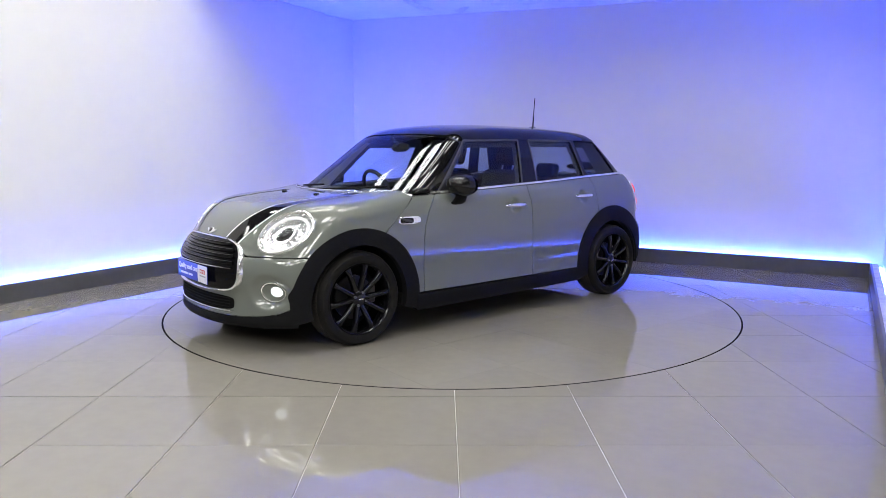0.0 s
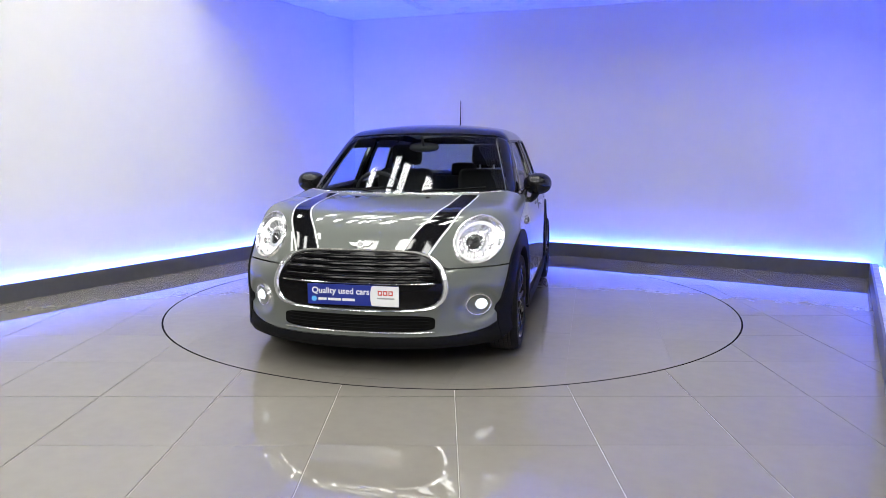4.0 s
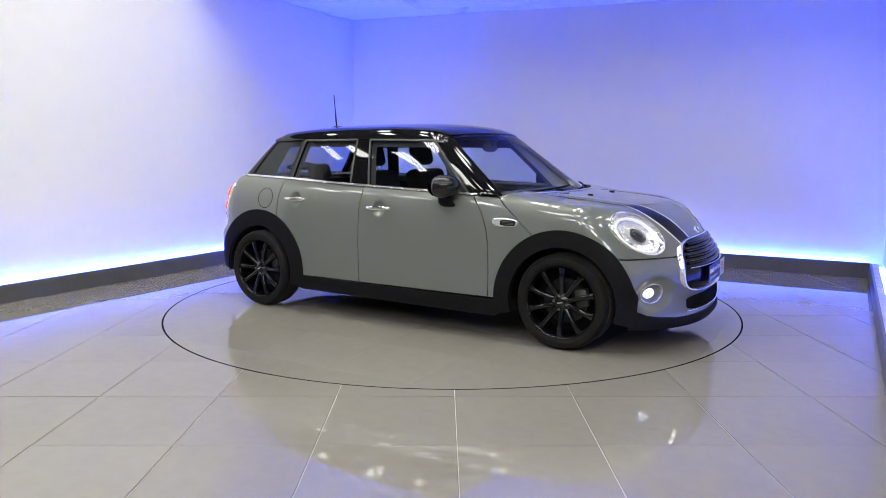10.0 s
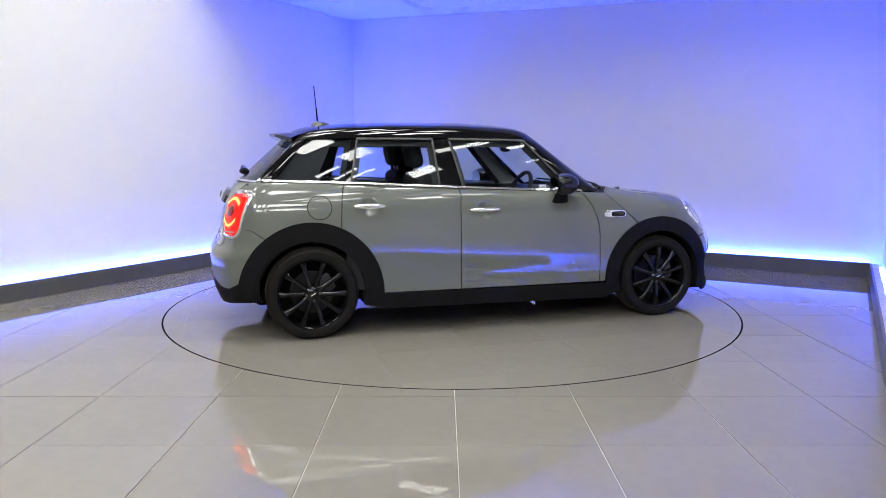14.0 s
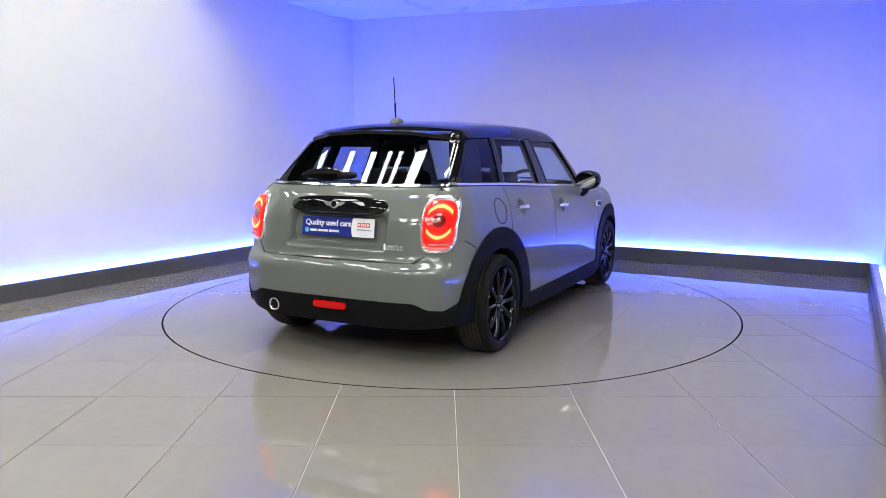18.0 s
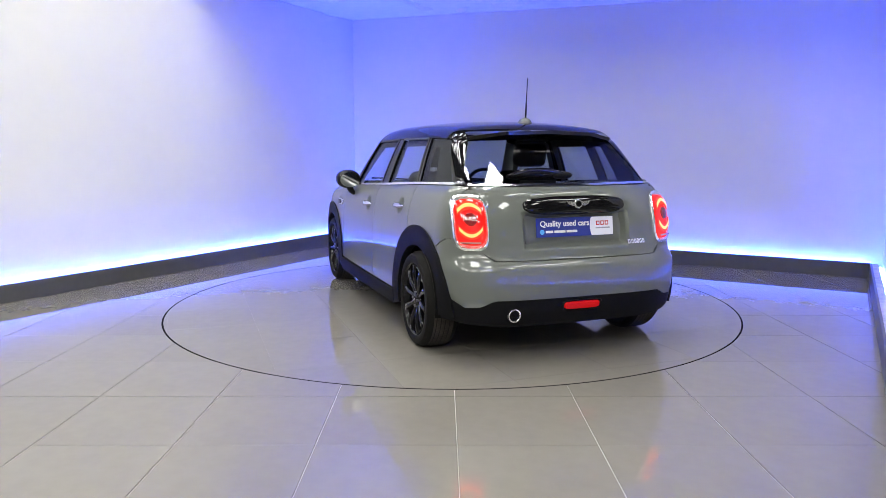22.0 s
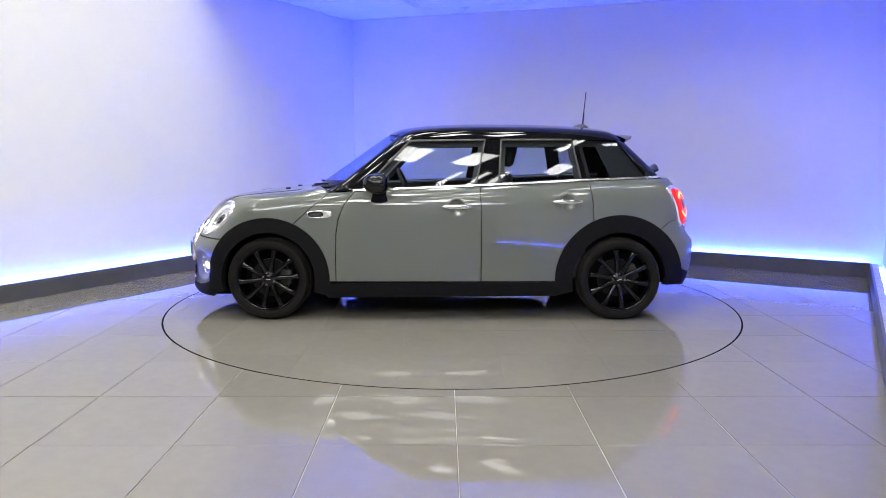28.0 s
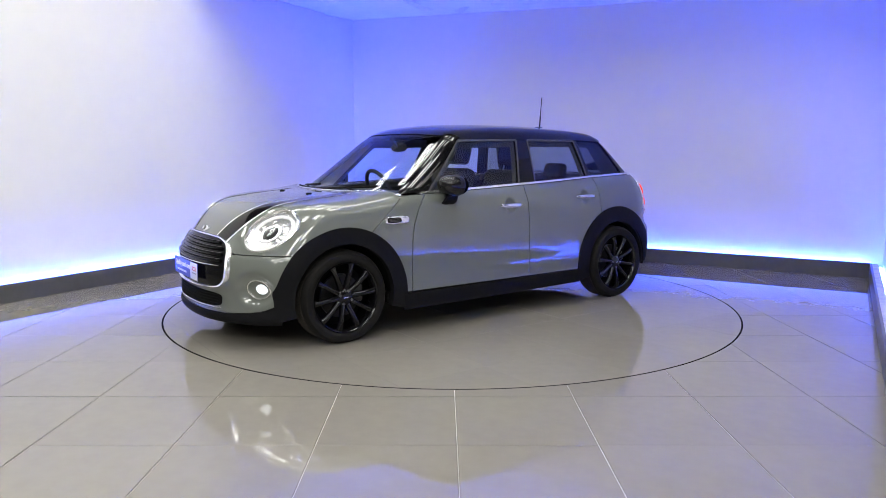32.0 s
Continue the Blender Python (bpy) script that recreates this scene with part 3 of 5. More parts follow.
tg_side = FACE(L, dense([(0.53, 0.613), (0.562, 0.64), (0.566, 0.80), (0.556, 0.95), (0.60, 1.0), (0.612, 1.025)], 30), -1)
tg_bot = FACE(L, dense([(0, 0.611), (0.50, 0.611), (0.53, 0.613)], 30), -1)
tg_top = FACE(L, dense([(0, 1.022), (0.612, 1.025)], 30), -1)
panel("tailgate", L, tg_bot, tg_top, FACE(L, dense([(0, 0.611), (0, 1.022)], 30), -1), tg_side, 60, 50, M_PAINT, car, both=True)

# claddings round the wheels, sills
for cx, r0, r1, t0, t1, nm in ((AXLE, RF, 0.345, 195, -15, "front_arch"), (-AXLE, RR, 0.345, -14, 184, "rear_arch")):
    outer, inner = arc(cx, HUB_Z, r0, t0, t1, 60), arc(cx, HUB_Z, r1, t0, t1, 60)
    panel(nm, L, SIDE(L, inner), SIDE(L, outer), SIDE(L, dense([inner[0], outer[0]], 6)), SIDE(L, dense([inner[-1], outer[-1]], 6)), 60, 6, M_CLAD, car, mirror=True, lift=0.010, rim=0.05, label="black plastic wheel arch cladding")
panel("sill", L, line_side([(-0.83, 0.186), (0.85, 0.172)]), line_side([(-0.83, 0.288), (0.85, 0.278)]), line_side([(-0.83, 0.186), (-0.83, 0.288)]), line_side([(0.85, 0.172), (0.85, 0.278)]), 20, 8, M_CLAD, car, mirror=True, lift=0.012, rim=0.06, label="black plastic sill")

# ---- cabin: windows, pillars, roof ----
ZT = 1.316


def bz(x, up=0.0):
    return float(belt(x)) + up


def sidecurve(pts, G=None, n=24):
    return SIDE(G or T_, dense(pts, n))


fw = {"b0": (0.585, bz(0.585, 0.014)), "b1": (-0.235, bz(-0.235, 0.014)), "t0": (0.252, ZT - 0.008), "t1": (-0.305, ZT)}
rw = {"b0": (-0.402, bz(-0.402, 0.014)), "b1": (-1.005, bz(-1.0, 0.014)), "t0": (-0.425, ZT), "t1": (-0.945, ZT)}
qw = {"b0": (-1.05, bz(-1.05, 0.014)), "b1": (-1.50, bz(-1.5, 0.012)), "t0": (-0.985, ZT), "t1": (-1.285, ZT - 0.006)}
for nm, w, n, gm in (("front_window", fw, 18, M_GLASS), ("rear_window", rw, 14, M_GLASS), ("quarter_window", qw, 12, M_GLASS_REAR)):
    lb = [w["b1"], w["b0"]]
    lt = [w["t1"], w["t0"]]
    panes = panel(nm, T_, sidecurve(lb), sidecurve(lt), sidecurve([w["b1"], w["t1"]]), sidecurve([w["b0"], w["t0"]]), n, 12, gm, car, lift=-0.006, rim=0, mirror=True, label="clear side window glass")
    for o in panes:
        o.visible_shadow = False
between = lambda p, q, k: (p[0] + (q[0] - p[0]) * k, p[1] + (q[1] - p[1]) * k)
bb, bt = between(qw["b0"], qw["b1"], 0.42), between(qw["t0"], qw["t1"], 0.42)
panel("quarter_blind", T_, sidecurve([qw["b1"], bb]), sidecurve([qw["t1"], bt]), sidecurve([qw["b1"], qw["t1"]]), sidecurve([bb, bt]), 10, 12, M_CARD, car, lift=-0.022, rim=0, mirror=True, label="black lining behind the quarter glass")
ws_side = FACE(T_, dense([(0.705, 0.94), (0.66, 1.06), (0.60, 1.22), (0.552, 1.345)], 30), 1)
ws_bot = FACE(T_, dense([(0.0, 0.925), (0.4, 0.928), (0.705, 0.94)], 30), 1)
ws_top = FACE(T_, dense([(0.0, 1.362), (0.3, 1.36), (0.552, 1.345)], 30), 1)
for o in panel("windscreen", T_, ws_bot, ws_top, FACE(T_, dense([(0.0, 0.925), (0.0, 1.362)], 24), 1), ws_side, 24, 20, M_GLASS, car, lift=-0.003, rim=0, both=True, label="raked windscreen glass"):
    o.visible_shadow = False
rg_side = FACE(T_, dense([(0.635, 1.037), (0.60, 1.12), (0.53, 1.25), (0.50, 1.305)], 24), -1)
rg_bot = FACE(T_, dense([(0.0, 1.035), (0.635, 1.037)], 24), -1)
rg_top = FACE(T_, dense([(0.0, 1.318), (0.35, 1.316), (0.50, 1.305)], 24), -1)
for o in panel("rear_screen", T_, rg_bot, rg_top, FACE(T_, dense([(0.0, 1.035), (0.0, 1.318)], 20), -1), rg_side, 24, 16, M_GLASS_REAR, car, lift=-0.003, rim=0, both=True, label="tinted rear window glass"):
    o.visible_shadow = False
# roof with its cantrails
roof_r = np.concatenate([rg_side[-1:], SIDE(T_, dense([qw["t1"], (-0.95, ZT + 0.004), (-0.3, ZT + 0.004), (0.10, ZT + 0.002), (0.258, ZT - 0.006)], 60))])
roof_f = np.concatenate([ws_top, SIDE(T_, [(0.30, ZT - 0.012), (0.258, ZT - 0.006)])])
panel("roof", T_, rg_top, roof_f, np.concatenate([rg_top[:1], OVER(T_, dense([(-1.36, 0), (0.40, 0)], 50), 1.0), ws_top[:1]]), roof_r, 34, 60, M_BLACK, car, both=True, lift=0.003, rim=0.02, label="gloss black roof")
# pillars
a_out = SIDE(T_, dense([(0.592, bz(0.592, 0.010)), (0.258, ZT - 0.008)], 24))
panel("front_pillar", T_, np.concatenate([a_out[:1], SIDE(T_, [(0.68, bz(0.66, 0.006))]), ws_side[:1]]), np.concatenate([a_out[-1:], ws_side[-1:]]), a_out, ws_side, 9, 24, M_BLACK, car, mirror=True, rim=0.03, label="gloss black windscreen pillar")
panel("pillar_trim", T_, np.concatenate([a_out[:1], ws_side[:1]]), np.concatenate([a_out[-1:], ws_side[-1:]]), a_out, ws_side, 9, 24, mat("pillar_cloth", (0.42, 0.42, 0.41), 0.8, noise_scale=30, noise_amount=0.05), car, mirror=True, rim=0, lift=-0.04, label="pale grey inner pillar trim")
panel("middle_pillar", T_, sidecurve([rw["b0"], fw["b1"]]), sidecurve([rw["t0"], fw["t1"]]), sidecurve([rw["b0"], rw["t0"]]), sidecurve([fw["b1"], fw["t1"]]), 8, 14, M_BLACK, car, mirror=True, rim=0.03, lift=0.001, label="gloss black middle pillar")
panel("rear_pillar", T_, sidecurve([qw["b0"], rw["b1"]]), sidecurve([qw["t0"], rw["t1"]]), sidecurve([qw["b0"], qw["t0"]]), sidecurve([rw["b1"], rw["t1"]]), 5, 14, M_BLACK, car, mirror=True, rim=0.03, lift=0.001, label="gloss black rear pillar")
qe = sidecurve([qw["b1"], qw["t1"]])
panel("tail_pillar", T_, np.concatenate([rg_side[:1], SIDE(T_, [(-1.60, 1.046), qw["b1"]])]), np.concatenate([rg_side[-1:], qe[-1:]]), rg_side, qe, 10, 16, M_BLACK, car, mirror=True, rim=0.03, lift=0.001, label="gloss black tail pillar")


def strip(name, pts, width, material, G=None, lift=0.004, mirror=True, caster=SIDE, rim=0.006, label="", n=30):
    """A narrow moulding along a flat polyline."""
    G = G or T_
    p = dense(pts, n)
    d = np.gradient(p, axis=0)
    d /= np.linalg.norm(d, axis=1, keepdims=True)
    nrm = np.stack([-d[:, 1], d[:, 0]], -1) * width / 2
    lo, hi = caster(G, p - nrm), caster(G, p + nrm)
    return panel(name, G, lo, hi, np.stack([lo[0], hi[0]]), np.stack([lo[-1], hi[-1]]), n, 3, material, car, lift=lift, rim=rim, mirror=mirror, label=label)


# grey frames of the door windows and the chrome belt line
for pts in ([fw["t0"], fw["t1"], ], [fw["t1"], fw["b1"]], [fw["t0"], fw["b0"]], [rw["t0"], rw["t1"]], [rw["t0"], rw["b0"]], [rw["t1"], rw["b1"]]):
    strip("window_frame", pts, 0.012, M_TRIM, lift=0.006, label="grey window frame moulding")
for w in (fw, rw, qw):
    for pts in ([w["t0"], w["t1"]], [w["t1"], w["b1"]], [w["t0"], w["b0"]]):
        strip("window_lining", pts, 0.075, M_CARD, lift=-0.032, rim=0, label="black inner window lining")
M_PALE_BELT = mat("bright_chrome", (0.93, 0.93, 0.93), 0.2, metal=0.85)
beltpts = [(x, bz(x, 0.004)) for x in np.linspace(0.66, -1.60, 24)]
strip("belt_moulding", beltpts, 0.014, M_PALE_BELT, G=T_, lift=0.016, rim=0.014, label="chrome belt moulding", n=60)
strip("belt_moulding", [(0.0, 1.030), (0.3, 1.031), (0.625, 1.033)], 0.012, M_CHROME, G=T_, lift=0.006, rim=0.01, label="chrome moulding under the rear window", caster=lambda G, p: FACE(G, p, -1))
# cowl at the foot of the windscreen, and its chrome edge
cw = np.concatenate([OVER(L, dense([(1.087, 0.0), (1.062, 0.3), (1.002, 0.52), (0.917, 0.67)], 24)), SIDE(L, [(0.838, 0.936)])])
cv = np.concatenate([FACE(T_, dense([(0.0, 0.922), (0.4, 0.925), (0.66, 0.938)], 24), 1), SIDE(T_, [(0.68, 0.935)])])
cv[:, 2] = np.maximum(cv[:, 2], 0.0)
panel("cowl", L, cw, cv, np.stack([cw[0], cv[0]]), np.stack([cw[-1], cv[-1]]), 30, 5, M_CLAD, car, both=True, project=False, rim=0.0, lift=-0.004, label="black plastic cowl")
ch = np.array(cw)
gx = grad(L, ch)
gx /= np.linalg.norm(gx, axis=1, keepdims=True)


def tube(name, pts, r, material, parent=None, label="", seg=8, flat=1.0, m=None, closed=False):
    """A round rod through 3D points."""
    cu = bpy.data.curves.new(name, "CURVE")
    cu.dimensions = "3D"
    cu.bevel_depth, cu.bevel_resolution = r, max(1, seg // 4)
    cu.use_fill_caps = True
    sp = cu.splines.new("POLY")
    sp.points.add(len(pts) - 1)
    for q, v in zip(sp.points, pts):
        q.co = (*v, 1)
    sp.use_cyclic_u = closed
    tmp = bpy.data.objects.new(name, cu)
    me = bpy.data.meshes.new_from_object(tmp)
    bpy.data.objects.remove(tmp)
    me.materials.clear()
    me.materials.append(material)
    me.polygons.foreach_set("use_smooth", [True] * len(me.polygons))
    return put(name, me, parent or car, CAR0 if m is None else m, label)


full = np.concatenate([(ch * np.array([1, -1, 1]))[::-1], ch[1:]]) + np.concatenate([(gx * np.array([1, -1, 1]))[::-1], gx[1:]]) * 0.002
tube("cowl_moulding", [tuple(v) for v in full], 0.006, M_CHROME, label="chrome edge along the bonnet")
# tail spoiler over the rear window
sp_lo = OVER(T_, dense([(-1.36, 0.0), (-1.345, 0.3), (-1.30, 0.50)], 20), 1.0)
g0 = np.array(sp_lo)
g1 = np.stack([np.interp(g0[:, 1], [0, 0.3, 0.5], [-1.500, -1.475, -1.375]), g0[:, 1] * 1.02, np.interp(g0[:, 1], [0, 0.3, 0.5], [1.362, 1.352, 1.322])], -1)
g2 = g1 + np.array([0.006, 0, -0.022])
g3 = np.stack([g0[:, 0] - 0.03, g0[:, 1], g0[:, 2] - 0.055], -1)
rows = np.stack([g0 + np.array([0.05, 0, 0.008]), g0 + np.array([0, 0, 0.006]), (g0 + g1) / 2 + np.array([0, 0, 0.006]), g1, g2, g3])
rows = np.concatenate([rows[:, :0:-1] * np.array([1, -1, 1.0]), rows], 1)
bm = bmesh.new()
vv = [[bm.verts.new(p) for p in r] for r in rows]
for a in range(len(vv) - 1):
    for b in range(len(vv[0]) - 1):
        bm.faces.new((vv[a][b], vv[a][b + 1], vv[a + 1][b + 1], vv[a + 1][b]))
part("roof_spoiler", bm, M_BLACK, car, "gloss black roof spoiler", m=CAR0)

# ---- round and rounded fittings on the form ----
def outline(kind, ry, rz, n=64, power=2.0):
    a = np.linspace(0, 2 * np.pi, n, endpoint=False)
    c, s = np.cos(a), np.sin(a)
    return np.stack([ry * np.sign(c) * np.abs(c) ** (2 / power), rz * np.sign(s) * np.abs(s) ** (2 / power)], -1)


def fitting(name, G, centre, out, radii, lifts, material, caster, mirror=False, label="", parent=None, axis=None):
    """Rings of a closed outline about centre, laid on the form at the given lifts. axis: lifts run along this way instead of the form's own."""
    made = []
    c = np.array(centre)
    rings = []
    for r, lf in zip(radii, lifts):
        r = max(r, 1e-3)
        p = caster(G, c + out * r)
        if axis is None:
            nn = grad(G, p)
            nn /= np.linalg.norm(nn, axis=1, keepdims=True)
        else:
            nn = np.array(axis, float)[None]
        rings.append(p + nn * lf)
    n = len(out)
    for side in ((1, -1) if mirror else (1,)):
        v = [tuple(q * np.array([1, side, 1])) for r in rings for q in r]
        f = [(i * n + j, i * n + (j + 1) % n, (i + 1) * n + (j + 1) % n, (i + 1) * n + j) for i in range(len(rings) - 1) for j in range(n)]
        if radii[0] < 0.01:
            f.append(tuple(range(n)))
        if radii[-1] < 0.01:
            k = (len(rings) - 1) * n
            f.append(tuple(range(k, k + n)))
        bm = bmesh.new()
        bv = [bm.verts.new(q) for q in v]
        for q in f:
            bm.faces.new([bv[i] for i in q])
        bmesh.ops.remove_doubles(bm, verts=bm.verts, dist=1e-5)
        made.append(part(name, bm, material, parent or car, label, m=CAR0 if parent is None else None))
    return made


FRONT = lambda G, p: FACE(G, p, 1)
REAR = lambda G, p: FACE(G, p, -1)
M_DRL = mat("lamp_ring", (0.6, 0.6, 0.6), 0.2, emit=(1.0, 0.98, 0.95), power=0.45)
M_BOWL = mat("lamp_bowl", (0.90, 0.90, 0.91), 0.24, metal=0.8)
M_FOGBOWL = mat("fog_reflector", (0.62, 0.65, 0.67), 0.2, metal=1.0)
M_PROJ = mat("projector", (0.02, 0.02, 0.022), 0.05, coat=1.0)
M_FOG = mat("fog_glow", (0.9, 0.95, 1.0), 0.2, emit=(0.86, 0.95, 1.0), power=0.75)
M_GRILLE = mat("grille_black", (0.004, 0.004, 0.005), 0.16, spec=0.16)
M_RED = mat("red_lens", (0.30, 0.002, 0.002), 0.08, coat=0.4, emit=(1.0, 0.025, 0.02), power=0.75)
M_LOWRED = mat("low_red", (0.35, 0.004, 0.004), 0.25, spec=0.2, emit=(1.0, 0.01, 0.01), power=0.25)
M_REDHOT = mat("tail_glow", (0.9, 0.2, 0.05), 0.2, emit=(1.0, 0.20, 0.06), power=3.2)
M_REDWARM = mat("tail_warm", (0.6, 0.02, 0.01), 0.15, emit=(1.0, 0.03, 0.01), power=1.4)
M_DEEPRED = mat("deep_red", (0.20, 0.004, 0.004), 0.12, coat=1.0, emit=(1.0, 0.01, 0.01), power=0.04)
M_WHITE = mat("white_vinyl", (0.78, 0.78, 0.78), 0.3, coat=0.5)
M_STRIPE = mat("black_vinyl", (0.007, 0.007, 0.008), 0.06, spec=0.45)

M_PALE = mat("pale_metal", (0.92, 0.92, 0.92), 0.22, metal=0.85)

# headlamps
HL = (0.633, 0.735)
hl = outline("", 0.123, 0.118, 64, 2.0)
fitting("headlamp_surround", L, HL, hl, [1.09, 1.055, 1.01, 0.97], [0.001, 0.012, 0.014, 0.0], M_PALE, FRONT, True, "chrome headlamp surround")
RIB = np.where(np.arange(64) % 4 < 2, 0.0035, 0.0)[:, None]
fitting("headlamp_bowl", L, HL, hl, [0.98, 0.9, 0.80, 0.60, 0.44, 0.40, 0.40], [-0.002, -0.012, -0.024 + RIB, -0.046 + RIB * 1.3, -0.038 + RIB, -0.052, -0.07], M_BOWL, FRONT, True, "bright reflector bowl")
fitting("daylight_ring", L, HL, hl, [0.87, 0.86, 0.80, 0.785], [-0.014, -0.005, -0.010, -0.03], M_DRL, FRONT, True, "white glowing daylight ring")
fitting("projector", L, (0.622, 0.738), outline("", 0.037, 0.036, 24), [1.05, 1.0, 0.8, 0.4, 0.0], [-0.07, -0.035, -0.022, -0.014, -0.012], M_PROJ, FRONT, True, "dark glass projector lens")
for k in range(5):
    ly = 0.622 + 0.019 * (k - 2)
    fitting("lamp_element", L, (ly, 0.672 - 0.004 * (2 - abs(k - 2))), outline("", 0.0055, 0.016, 16, 3), [1.0, 0.8, 0.0], [-0.040, -0.022, -0.018], M_DRL, FRONT, True, "small bright lamp element")
fitting("lamp_shade", L, (0.622, 0.738), outline("", 0.058, 0.056, 32), [1.0, 0.96, 0.72, 0.68], [-0.06, -0.030, -0.030, -0.06], M_BOWL, FRONT, True, "bright ring round the projector")
for o in fitting("headlamp_lens", L, HL, hl, [0.99, 0.9, 0.6, 0.3, 0.0], [0.004, 0.013, 0.022, 0.025, 0.026], M_LENS, FRONT, True, "clear round headlamp lens"):
    o.visible_shadow = False

# fog lamps
FG = (0.648, 0.382)
fitting("fog_bezel", L, FG, outline("", 0.068, 0.064, 40), [1.0, 0.96, 0.88, 0.84], [-0.004, 0.010, 0.010, -0.004], M_PALE, FRONT, True, "silver fog lamp bezel")
fitting("fog_bowl", L, FG, outline("", 0.068, 0.064, 40), [0.86, 0.80, 0.55, 0.0], [0.0, -0.002, -0.006, -0.008], M_FOGBOWL, FRONT, True, "silver fog lamp reflector")
fitting("fog_lamp", L, (0.664, 0.384), outline("", 0.033, 0.034, 32), [1.0, 0.85, 0.5, 0.0], [-0.006, 0.007, 0.012, 0.014], M_FOG, FRONT, True, "glowing white fog lamp")

# grille
gp = np.array([(0, 0.688), (0.20, 0.687), (0.33, 0.680), (0.42, 0.653), (0.482, 0.59), (0.510, 0.50), (0.495, 0.43), (0.45, 0.392), (0.38, 0.376), (0.2, 0.370), (0, 0.369)])
gp = np.concatenate([gp, (gp * np.array([-1, 1]))[-2:0:-1]])
gp = np.concatenate([gp, gp[:1]])
go = dense(gp, 161)[:-1]
for _ in range(3):
    go = (np.roll(go, 1, 0) + 2 * go + np.roll(go, -1, 0)) / 4
GC = np.array([0.0, 0.53])
go = go - GC
fitting("grille_panel", L, GC, go, [0.97, 0.9, 0.8, 0.7, 0.6, 0.5, 0.4, 0.3, 0.2, 0.1, 0.0], [0.006] * 11, M_GRILLE, FRONT, label="gloss black grille panel")
fitting("grille_surround", L, GC, go, [1.01, 1.0, 0.98, 0.95, 0.935], [-0.004, 0.012, 0.021, 0.016, 0.0], M_PALE, FRONT, label="chrome grille surround")


def bar(name, yz, half, r, material, lift, label="", n=30):
    y = np.linspace(-half, half, n)
    p = FACE(L, np.stack([y, 0 * y + yz], -1), 1)
    nn = grad(L, p)
    nn /= np.linalg.norm(nn, axis=1, keepdims=True)
    p = p + nn * lift
    prof = [(-0.2, -1.0), (0.8, -0.75), (1.0, 0.0), (0.8, 0.75), (-0.2, 1.0)]
    bm = bmesh.new()
    rows = [[bm.verts.new(q + np.array([a * r[0], 0, b * r[1]])) for a, b in prof] for q in p]
    for i in range(n - 1):
        for j in range(len(prof) - 1):
            bm.faces.new((rows[i][j], rows[i][j + 1], rows[i + 1][j + 1], rows[i + 1][j]))
    return part(name, bm, material, car, label, m=CAR0, angle=20)


for z, hw in ((0.648, 0.345), (0.615, 0.40), (0.581, 0.425), (0.547, 0.438)):
    bar("grille_slat", z, hw, (0.014, 0.009), M_GRILLE, 0.006, "gloss black grille slat")
    # grey strip paints the light caught along the slat's upper edge
    bar("slat_edge", z + 0.011, hw - 0.02, (0.003, 0.0012), M_TRIM, 0.009, "thin grey strip standing for a slat's highlight")
bar("grille_bar", 0.520, 0.435, (0.010, 0.004), M_CHROME, 0.010, "chrome bar across the grille")
# lower intake
li = outline("", 0.435, 0.046, 80, 5.0)
fitting("lower_intake", L, (0, 0.300), li, [1.0, 0.95, 0.85, 0.7, 0.55, 0.4, 0.25, 0.1, 0.0], [0.006] * 9, M_DARK, FRONT, label="black lower air intake")
for z in (0.275, 0.293, 0.311, 0.329):
    bar("intake_bar", z, 0.40, (0.004, 0.002), M_DARK, 0.007, "black intake bar")
bar("bumper_edge", 0.250, 0.43, (0.010, 0.004), M_PALE, 0.0, "bright lower bumper edge")

# tail lamps
TL = (0.644, 0.824)
tl = outline("", 0.077, 0.136, 64, 3.8)
fitting("tail_surround", L, TL, tl, [1.18, 1.15, 1.06, 0.97], [-0.012, 0.008, 0.014, 0.004], M_PALE, REAR, True, "chrome tail lamp surround")
fitting("tail_lens", L, TL, tl, [1.0, 0.94, 0.7, 0.4, 0.0], [0.0, 0.016, 0.022, 0.024, 0.024], M_RED, REAR, True, "red glowing tail lamp lens")
fitting("tail_eye", L, (TL[0], TL[1] + 0.018), outline("", 0.034, 0.036, 32), [1.0, 0.9, 0.5, 0.0], [0.020, 0.027, 0.029, 0.029], M_DEEPRED, REAR, True, "dark red round reflector")


def glow_bar(cz, sag, w, th, mt=None, lift=0.0275):
    a = np.linspace(-1, 1, 24)
    lo = np.stack([TL[0] + w * a, cz + sag * a * a - th / 2], -1)
    hi = np.stack([TL[0] + w * a, cz + sag * a * a + th / 2], -1)
    lo, hi = REAR(L, lo), REAR(L, hi)
    panel("glow_bar", L, lo, hi, np.stack([lo[0], hi[0]]), np.stack([lo[-1], hi[-1]]), 24, 3, mt or M_REDHOT, car, lift=lift, rim=0.006, mirror=True, label="bright orange glowing lamp bar")


glow_bar(0.918, -0.034, 0.060, 0.046, M_REDWARM, 0.0245)
glow_bar(0.752, 0.040, 0.061, 0.044, M_REDWARM, 0.0245)
glow_bar(0.920, -0.034, 0.055, 0.019)
glow_bar(0.752, 0.040, 0.056, 0.019)
lo, hi = REAR(L, dense([(0.60, 0.706), (0.70, 0.706)], 8)), REAR(L, dense([(0.60, 0.716), (0.70, 0.716)], 8))
panel("reversing_bar", L, lo, hi, np.stack([lo[0], hi[0]]), np.stack([lo[-1], hi[-1]]), 8, 3, mat("reversing_lens", (0.55, 0.20, 0.18), 0.2, coat=1.0), car, lift=0.025, rim=0.004, mirror=True, label="pale reversing lamp bar")
